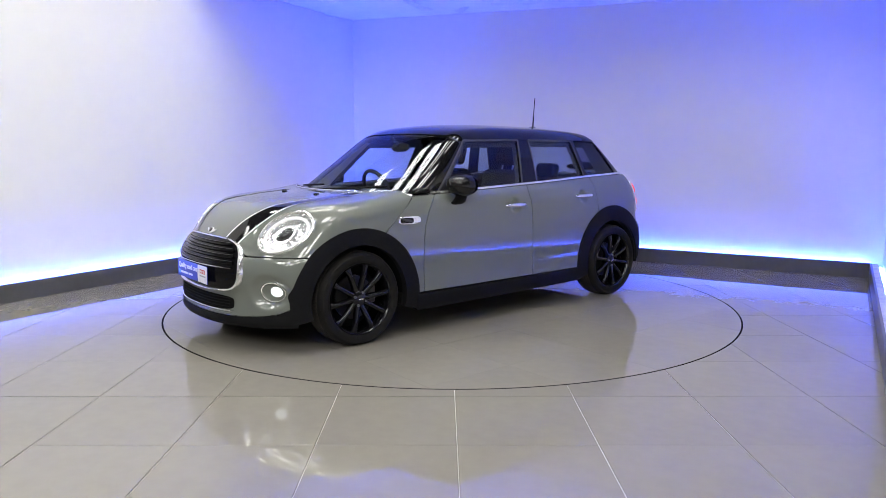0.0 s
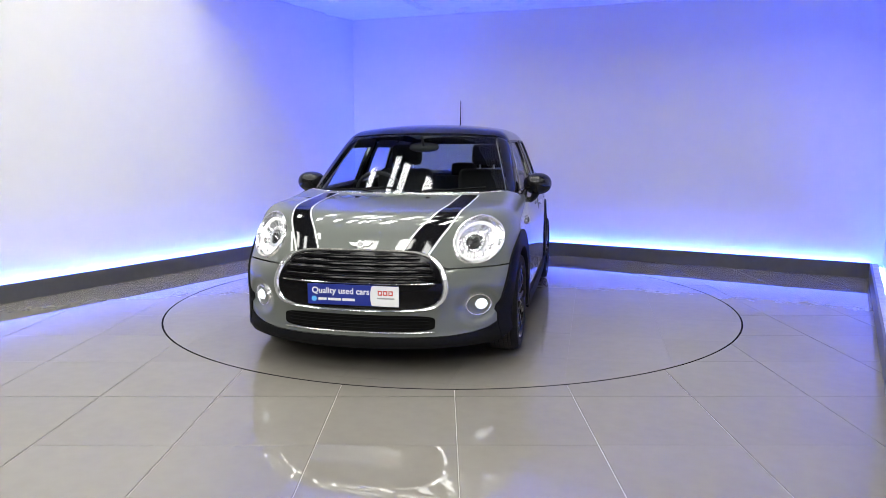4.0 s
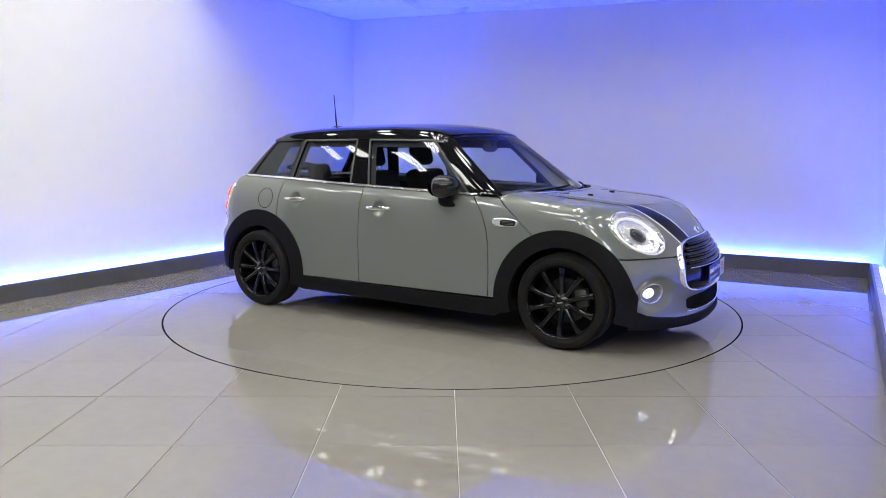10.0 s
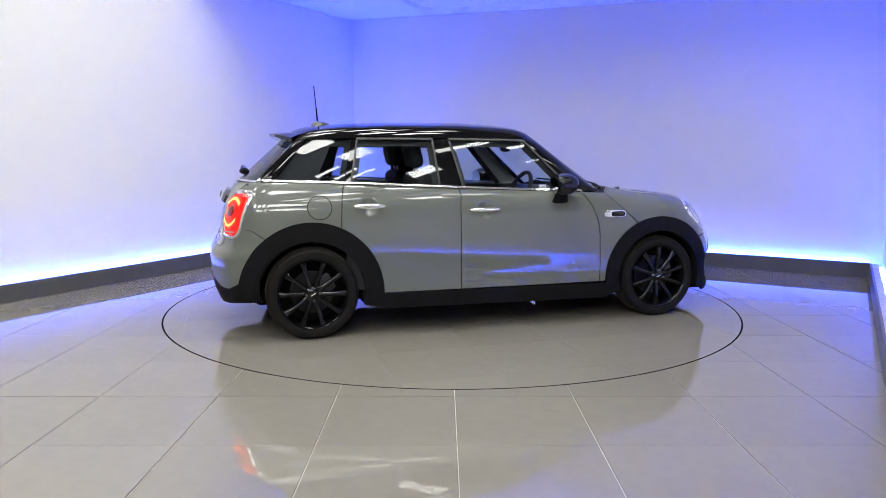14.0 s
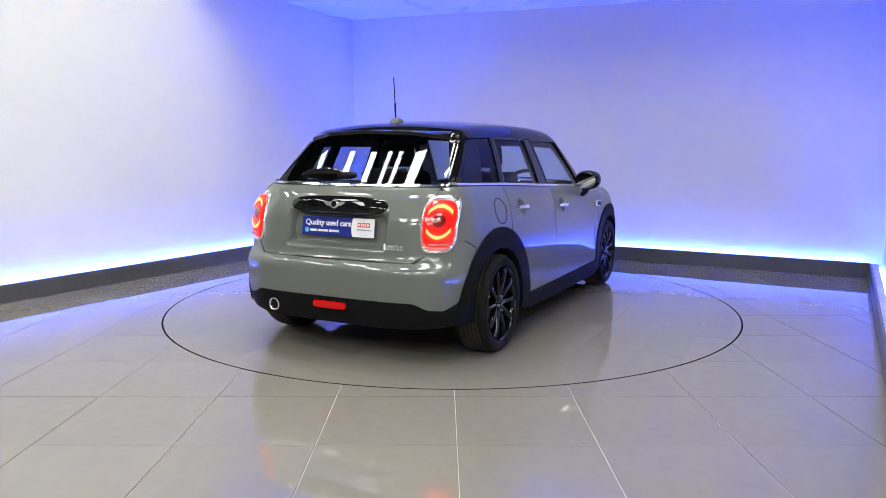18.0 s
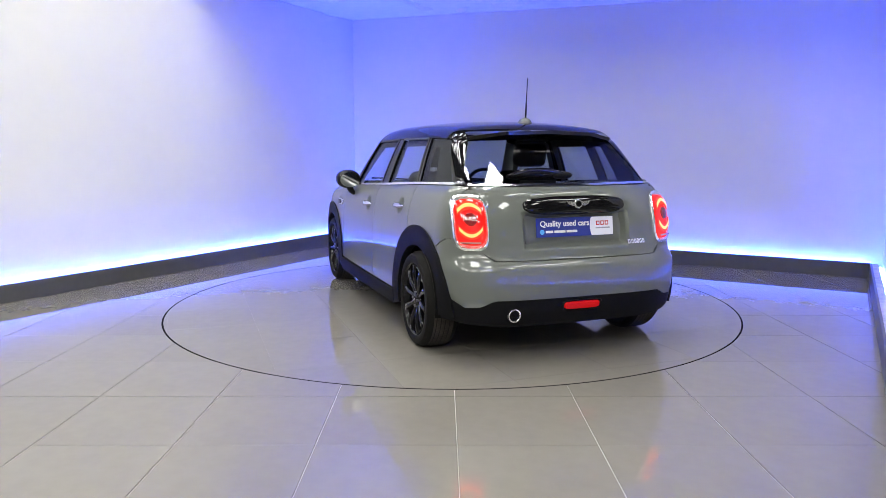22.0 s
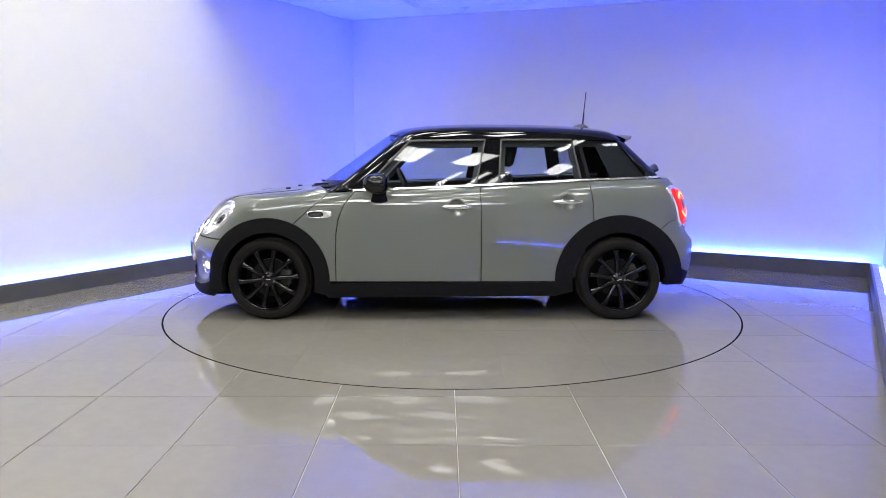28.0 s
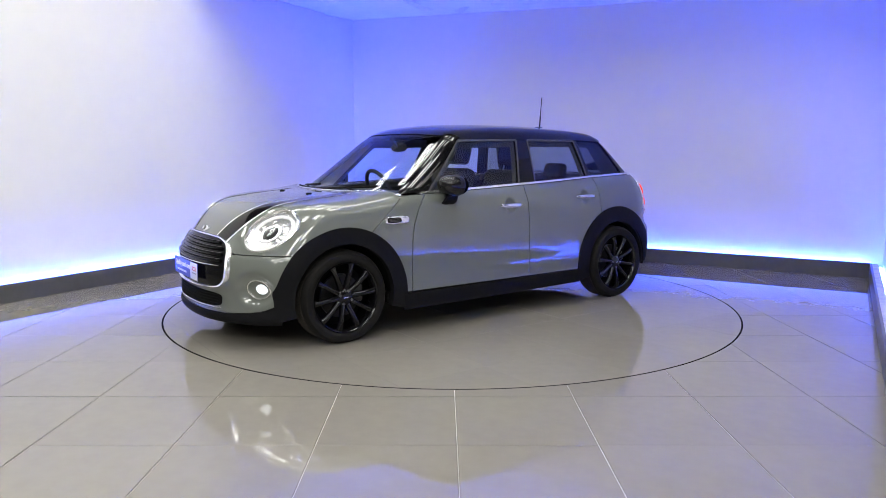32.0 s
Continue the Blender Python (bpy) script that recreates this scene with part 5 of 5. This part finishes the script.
box(bm, (-1.82, -0.47, 0.215), (1.92, 0.47, 0.29), 0.01)
for sx in (1, -1):
    box(bm, (sx * AXLE - 0.36, -0.60, 0.195), (sx * AXLE + 0.36, 0.60, 0.33), 0.03)
box(bm, (1.60, -0.62, 0.15), (1.84, 0.62, 0.20), 0.01)
box(bm, (-1.80, -0.50, 0.23), (-1.66, 0.50, 0.28), 0.01)
part("underbody", bm, M_DARK, car, "black underbody", m=CAR0)
bm = bmesh.new()
box(bm, (-1.75, 0.36, 0.25), (-1.35, 0.50, 0.36), 0.05)
part("silencer", bm, M_STEEL, car, "dark steel silencer", m=CAR0)
M_SEAT = mat("seat_fabric", (0.016, 0.016, 0.018), 0.85, noise_scale=30, noise_amount=0.25, bump=0.001, bump_scale=400)
M_LINER = mat("headlining", (0.45, 0.44, 0.42), 0.9, noise_scale=30, noise_amount=0.06)
panel("door_card", L, line_side([(-1.05, 0.30), (0.72, 0.30)]), line_side([(x, bz(x, -0.01)) for x in np.linspace(-1.05, 0.62, 10)]), line_side([(-1.05, 0.30), (-1.05, bz(-1.05, -0.01))]), line_side([(0.72, 0.30), (0.62, bz(0.62, -0.01))]), 24, 12, M_CARD, car, lift=-0.075, rim=0, mirror=True, label="black door lining")
panel("headliner", T_, OVER(T_, dense([(-1.25, 0), (-1.22, 0.45)], 12), 1.0), OVER(T_, dense([(0.36, 0), (0.30, 0.45)], 12), 1.0), OVER(T_, dense([(-1.25, 0), (0.36, 0)], 30), 1.0), OVER(T_, dense([(-1.22, 0.45), (0.30, 0.45)], 30), 1.0), 12, 24, M_LINER, car, lift=-0.035, rim=0, both=True, label="pale grey headlining")
panel("boot_lining", L, FACE(L, dense([(0, 0.45), (0.70, 0.45)], 20), -1), FACE(L, dense([(0, 1.0), (0.62, 1.0)], 20), -1), FACE(L, dense([(0, 0.45), (0, 1.0)], 12), -1), FACE(L, dense([(0.70, 0.45), (0.72, 0.8), (0.62, 1.0)], 12), -1), 20, 12, M_CARD, car, lift=-0.075, rim=0, both=True, label="black boot lining")
panel("quarter_lining", L, line_side([(-1.66, 0.72), (-1.06, 0.72)]), line_side([(-1.60, 1.0), (-1.06, 1.0)]), line_side([(-1.66, 0.72), (-1.60, 1.0)]), line_side([(-1.06, 0.72), (-1.06, 1.0)]), 14, 8, M_CARD, car, lift=-0.07, rim=0, mirror=True, label="black quarter lining")
# dashboard
bm = bmesh.new()
pr = [(0.98, 0.70), (1.0, 0.90), (0.90, 0.935), (0.62, 0.945), (0.52, 0.925), (0.47, 0.86), (0.50, 0.76), (0.60, 0.62), (0.75, 0.55)]
rows = []
for y, k in ((-0.66, 0.96), (-0.62, 1.0), (-0.2, 1.005), (0.2, 1.005), (0.62, 1.0), (0.66, 0.96)):
    rows.append([bm.verts.new((0.75 + (x - 0.75) * k, y, 0.75 + (z - 0.75) * k)) for x, z in pr])
for i in range(len(rows) - 1):
    for j in range(len(pr) - 1):
        bm.faces.new((rows[i][j], rows[i][j + 1], rows[i + 1][j + 1], rows[i + 1][j]))
part("dashboard", bm, M_CARD, car, "black dashboard", m=CAR0, angle=60)
# steering wheel on the car's right
ring = []
for k in range(40):
    a = 2 * math.pi * k / 40
    ring.append((0, 0.182 * math.cos(a), 0.182 * math.sin(a)))
sm = CAR0 @ pose(0.33, -0.36, 0.905, 0, 24, 0)
wheel_rim = tube("steering_wheel", ring, 0.016, M_CARD, label="black steering wheel", m=sm, closed=True)
for a in (0, 180, 270):
    bm = bmesh.new()
    box(bm, (-0.01, 0.03, -0.022), (0.012, 0.175, 0.022), 0.006)
    part("steering_spoke", bm, M_CARD, wheel_rim, m=Matrix.Rotation(math.radians(a), 4, "X"))
bm = bmesh.new()
bmesh.ops.create_uvsphere(bm, u_segments=20, v_segments=12, radius=1)
for v in bm.verts:
    v.co = (v.co.x * 0.03, v.co.y * 0.07, v.co.z * 0.06)
part("airbag_boss", bm, M_CARD, wheel_rim)
tube("steering_column", [(0.34, -0.36, 0.90), (0.62, -0.36, 0.80)], 0.035, M_CARD)


def cushion(lo, hi, m, material, name, parent=None, bev=0.05, label=""):
    bm = bmesh.new()
    box(bm, lo, hi, bev, 4)
    return part(name, bm, material, parent or car, label, m=m, angle=60)


for y in (-0.36, 0.36):
    base = CAR0 @ Matrix.Translation((-0.10, y, 0.0))
    cushion((-0.26, -0.25, 0.40), (0.30, 0.25, 0.56), base, M_SEAT, "seat_cushion", label="black fabric seat cushion")
    back = base @ pose(-0.22, 0, 0.50, 0, -14, 0)
    cushion((-0.075, -0.245, 0.0), (0.065, 0.245, 0.60), back, M_SEAT, "seat_back", bev=0.06, label="black fabric seat back")
    cushion((-0.055, -0.135, 0.635), (0.045, 0.135, 0.815), back, M_SEAT, "headrest", bev=0.045, label="black headrest")
    for dy in (-0.06, 0.06):
        bm = bmesh.new()
        bmesh.ops.create_cone(bm, cap_ends=True, segments=10, radius1=0.007, radius2=0.007, depth=0.10, matrix=Matrix.Translation((0, dy, 0.62)))
        part("headrest_post", bm, M_SILVER, car, m=back)
cushion((-1.15, -0.62, 0.40), (-0.70, 0.62, 0.56), CAR0, M_SEAT, "rear_bench", label="black fabric rear bench")
rback = CAR0 @ pose(-1.14, 0, 0.50, 0, -20, 0)
cushion((-0.07, -0.62, 0.0), (0.07, 0.62, 0.52), rback, M_SEAT, "rear_seat_back", label="black fabric rear seat back")
for y in (-0.36, 0.36):
    cushion((-0.05, -0.125, 0.52), (0.04, 0.125, 0.66), rback, M_SEAT, "rear_headrest", bev=0.04, label="black rear headrest")
bm = bmesh.new()
box(bm, (-1.72, -0.56, 0.955), (-1.34, 0.56, 0.985), 0.01)
part("parcel_shelf", bm, M_CARD, car, "black parcel shelf", m=CAR0)
# inside mirror
bm = bmesh.new()
bmesh.ops.create_uvsphere(bm, u_segments=24, v_segments=12, radius=1)
for v in bm.verts:
    v.co = (v.co.x * 0.022, 0.115 * math.copysign(abs(v.co.y) ** 0.8, v.co.y), 0.036 * math.copysign(abs(v.co.z) ** 0.8, v.co.z))
part("inside_mirror", bm, M_CARD, car, "black inside mirror", m=CAR0 @ pose(0.36, 0.0, 1.262, 0, -8, 0))
tube("mirror_stem", [(0.37, 0, 1.27), (0.44, 0, 1.335)], 0.012, M_CARD)


# ---- pieces that belong to a larger part of the car ----
def flank(ob):
    """1 on the car's left, -1 on its right, 0 across the middle."""
    ys = [(ob.matrix_basis @ v.co).y - CAR0.translation.y for v in ob.data.vertices]
    return 0 if min(ys) * max(ys) < 0 else (1 if ys[0] > 0 else -1)


def mid_x(ob):
    xs = [(ob.matrix_basis @ v.co).x for v in ob.data.vertices]
    return (min(xs) + max(xs)) / 2


def adopt(owner, *kinds):
    """Hang the named kinds under the owner on the same flank, each piece under the nearest owner."""
    pieces = [o for o in bpy.data.objects if o.parent == car and o.type == "MESH"]
    owners = [(o, flank(o), mid_x(o)) for o in pieces if o.name.split(".")[0] == owner]
    for o in pieces:
        if o.name.split(".")[0] in kinds and not o.children:
            s, x = flank(o), mid_x(o)
            best = sorted((abs(x - ox), k) for k, (ow, os, ox) in enumerate(owners) if os == s or os == 0)
            if best:
                ow = owners[best[0][1]][0]
                o.parent = ow
                o.matrix_basis = ow.matrix_basis.inverted() @ o.matrix_basis


for o in [q for q in bpy.data.objects if q.parent == car and q.name.split(".")[0] == "door_handle"]:
    o.name = "front_handle" if mid_x(o) > -0.5 else "rear_handle"
adopt("front_door", "front_window", "front_handle")
adopt("rear_door", "rear_window", "rear_handle")
adopt("rear_quarter", "quarter_window")
adopt("headlamp_surround", "headlamp_bowl", "daylight_ring", "projector", "lamp_element", "lamp_shade", "headlamp_lens")
adopt("fog_bezel", "fog_bowl", "fog_lamp")
adopt("tail_surround", "tail_lens", "tail_eye", "glow_bar", "reversing_bar", "lamp_housing")
adopt("grille_surround", "grille_panel", "grille_slat", "slat_edge", "grille_bar")
adopt("lower_intake", "intake_bar")
adopt("bonnet", "bonnet_stripe", "pinstripe", "washer_nozzle")
adopt("tailgate", "boot_handle", "rear_screen", "rear_wiper", "rear_wiper_hub")
adopt("side_scuttle", "scuttle_grille", "scuttle_rib")
adopt("exhaust_tip", "exhaust_bore")
adopt("low_lamp_frame", "low_lamp")
for o in bpy.data.objects:
    if o.name.split(".")[0] in ("front_handle", "rear_handle"):
        o.name = "door_handle"

# ---- floor and turntable tiles ----
def clip_poly(poly, n, d):
    """The part of a flat polygon where n . p <= d."""
    out = []
    for i in range(len(poly)):
        p, q = poly[i], poly[(i + 1) % len(poly)]
        a, b = p[0] * n[0] + p[1] * n[1] - d, q[0] * n[0] + q[1] * n[1] - d
        if a <= 0:
            out.append(p)
        if (a < 0 < b) or (b < 0 < a):
            k = a / (a - b)
            out.append((p[0] + (q[0] - p[0]) * k, p[1] + (q[1] - p[1]) * k))
    return out


def tile_mesh(polys, origin, material, depth=0.010, name="tile"):
    """Flat pieces with their sides, with a small arris; polys are convex and lie side by side."""
    verts, faces = [], []
    for poly in polys:
        k = len(verts)
        n = len(poly)
        verts += [(x - origin[0], y - origin[1], 0.0) for x, y in poly] + [(x - origin[0], y - origin[1], -depth) for x, y in poly]
        faces.append(tuple(range(k, k + n)))
        faces += [(k + (i + 1) % n, k + i, k + n + i, k + n + (i + 1) % n) for i in range(n)]
    return rough_sides(mesh_of(name, verts, faces, material), M_SEAM)


def rough_sides(me, material):
    """Only the top of a tile is polished."""
    me.materials.append(material)
    for p in me.polygons:
        p.material_index = 0 if abs(p.normal.z) > 0.99 else 1
    return me


GAP = 0.0017
HX0, HX1, HY0, HY1 = HALL
slab = slab_piece("floor", [(HX0, HY0, -0.0035), (HX1, HY0, -0.0035), (HX1, HY1, -0.0035), (HX0, HY1, -0.0035)], (0, 0, -0.08), M_GROUT, label="grey polished porcelain tile floor with pale joints", category="floor")
slab.matrix_basis = Matrix.Identity(4)
INV = slab.matrix_basis.inverted()
GAPY = 0.0009
a0, h, b0, hy = GAP, TILE - GAP, GAPY, TILE - GAPY
FULL = mesh_of("tile", [(a0, b0, -0.0025), (h, b0, -0.0025), (h, hy, -0.0025), (a0, hy, -0.0025), (a0 + 0.0012, b0 + 0.0005, 0), (h - 0.0012, b0 + 0.0005, 0), (h - 0.0012, hy - 0.0005, 0), (a0 + 0.0012, hy - 0.0005, 0)],
               [(4, 5, 6, 7), (0, 1, 5, 4), (1, 2, 6, 5), (2, 3, 7, 6), (3, 0, 4, 7)], M_TILE)
rough_sides(FULL, M_SEAM)
g1, g2 = 0.0004, TILE - 0.0004
TIGHT = mesh_of("tile", [(g1, g1, -0.0025), (g2, g1, -0.0025), (g2, g2, -0.0025), (g1, g2, -0.0025), (g1 + 0.0002, g1 + 0.0002, 0), (g2 - 0.0002, g1 + 0.0002, 0), (g2 - 0.0002, g2 - 0.0002, 0), (g1 + 0.0002, g2 - 0.0002, 0)],
                [(4, 5, 6, 7), (0, 1, 5, 4), (1, 2, 6, 5), (2, 3, 7, 6), (3, 0, 4, 7)], M_TILE)
rough_sides(TIGHT, M_SEAM)
SEG = 160
RO = RADIUS + 0.006
ARCS = [(2 * math.pi * i / SEG, 2 * math.pi * (i + 1) / SEG) for i in range(SEG)]
rng = random.Random(7)


def laid(x, y, most=0.06):
    """A tile never lies quite level."""
    return pose(x, y, 0, rng.uniform(-most, most), rng.uniform(-most, most), 0)


rest_v, rest_f = [], []
for i in range(-30, 24):
    for j in range(-26, 16):
        x, y = GRID[0] + i * TILE, GRID[1] + j * TILE
        c = ROOM.inverted() @ Vector((x + 0.3, y + 0.3, 0))
        inside_stage = -0.45 < c.x < WIDTH + 0.45 and c.y < 0.45
        if x < HX0 or x + TILE > HX1 or y < HY0 or y + TILE > HY1:
            continue
        ds = [math.hypot(x + u - TABLE.x, y + v - TABLE.y) for u in (0, TILE) for v in (0, TILE)]
        if max(ds) < RO:
            continue
        sq = [(x + GAP, y + GAPY), (x + h, y + GAPY), (x + h, y + hy), (x + GAP, y + hy)]
        nearest = math.hypot(max(x, min(TABLE.x, x + TILE)) - TABLE.x, max(y, min(TABLE.y, y + TILE)) - TABLE.y)
        if nearest < RO:
            polys = []
            for t0, t1 in ARCS:
                tm = (t0 + t1) / 2
                q = [(px - TABLE.x, py - TABLE.y) for px, py in sq]
                q = clip_poly(q, (math.sin(t0), -math.cos(t0)), 0)
                q = clip_poly(q, (-math.sin(t1), math.cos(t1)), 0) if q else q
                q = clip_poly(q, (-math.cos(tm), -math.sin(tm)), -RO * math.cos((t1 - t0) / 2)) if q else q
                if len(q) >= 3:
                    polys.append([(px + TABLE.x, py + TABLE.y) for px, py in q])
            if polys:
                put("tile", tile_mesh(polys, (x, y), M_TILE, 0.0025), slab, INV @ laid(x, y))
        elif y > 1.2 and inside_stage:
            put("tile", FULL, slab, INV @ laid(x, y))
        else:
            k = len(rest_v)
            rest_v += [(px, py, 0) for px, py in sq]
            rest_f.append((k, k + 1, k + 2, k + 3))
put("tile_field", mesh_of("tile_field", rest_v, rest_f, M_TILE), slab, INV, "")
bpy.data.objects["tile_field"]["kind"] = "stuff"

table = empty("turntable", Matrix.Translation(TABLE), "round flush turntable tiled in grey porcelain with a thin dark edge", "turntable")
ring_v, ring_f = [], []
for i in range(SEG):
    t = 2 * math.pi * i / SEG
    for r, z in ((RADIUS - 0.008, -0.0006), (RADIUS + 0.006, -0.0006), (RADIUS + 0.006, -0.002), (RADIUS - 0.008, -0.002)):
        ring_v.append((r * math.cos(t), r * math.sin(t), z))
    k, k2 = 4 * i, 4 * ((i + 1) % SEG)
    ring_f += [(k, k2, k2 + 1, k + 1), (k + 1, k2 + 1, k2 + 2, k + 2), (k + 3, k2 + 3, k2, k)]
put("edge_trim", mesh_of("edge_trim", ring_v, ring_f, M_STEEL), table, None, "thin dark steel edge ring")
disc_v = [(0, 0, -0.0013)] + [((RADIUS - 0.0085) * math.cos(a), (RADIUS - 0.0085) * math.sin(a), -0.0013) for a, _ in ARCS]
put("disc", mesh_of("disc", disc_v, [(0, i + 1, (i + 1) % SEG + 1) for i in range(SEG)], M_SEAM), table)
RI = RADIUS - 0.008
for i in range(-5, 5):
    for j in range(-5, 5):
        x, y = TG[0] + i * TILE, TG[1] + j * TILE
        q = [(x + g1, y + g1), (x + g2, y + g1), (x + g2, y + g2), (x + g1, y + g2)]
        if all(math.hypot(*p) < RI for p in q):
            put("tile", TIGHT, table, laid(x, y, 0.02))
            continue
        for t0, t1 in ARCS:
            tm = (t0 + t1) / 2
            q = clip_poly(q, (math.cos(tm), math.sin(tm)), RI * math.cos((t1 - t0) / 2)) if len(q) > 2 else []
        if len(q) >= 3:
            put("tile", tile_mesh([q], (x, y), M_TILE, 0.0025), table, laid(x, y, 0.02))

# two joints that have gone dark, and a scratch
M_DIRT = mat("joint_dirt", (0.10, 0.095, 0.09), 0.7, noise_scale=20, noise_amount=0.3)
for p, q, w, nm in (((-0.28, -1.987), (0.32, -1.987), 0.0035, "dark_joint"), ((0.32, -1.985), (0.32, -1.745), 0.003, "dark_joint"), ((-0.117, -1.762), (0.045, -1.753), 0.003, "scratch")):
    p, q = Vector((*p, 0)), Vector((*q, 0))
    d = (q - p).normalized()
    n = Vector((-d.y, d.x, 0)) * w / 2
    lo = [p - n * 0.5, q - n, q + n, p + n * 0.5]
    put(nm, mesh_of(nm, [(*v.xy, 0.0002) for v in lo] + [(*v.xy, 0.0006) for v in lo], [(4, 5, 6, 7), (0, 1, 5, 4), (1, 2, 6, 5), (2, 3, 7, 6), (3, 0, 4, 7)], M_DIRT), table, None, "thin dark line in the tiles")


# ---- motion ----
def motions():
    rows = SPIN
    for ob in (table, car):
        walk(ob, [(t, Matrix.Translation(TABLE) @ Matrix.Rotation(math.radians(a), 4, "Z")) for t, a in rows])


motions()
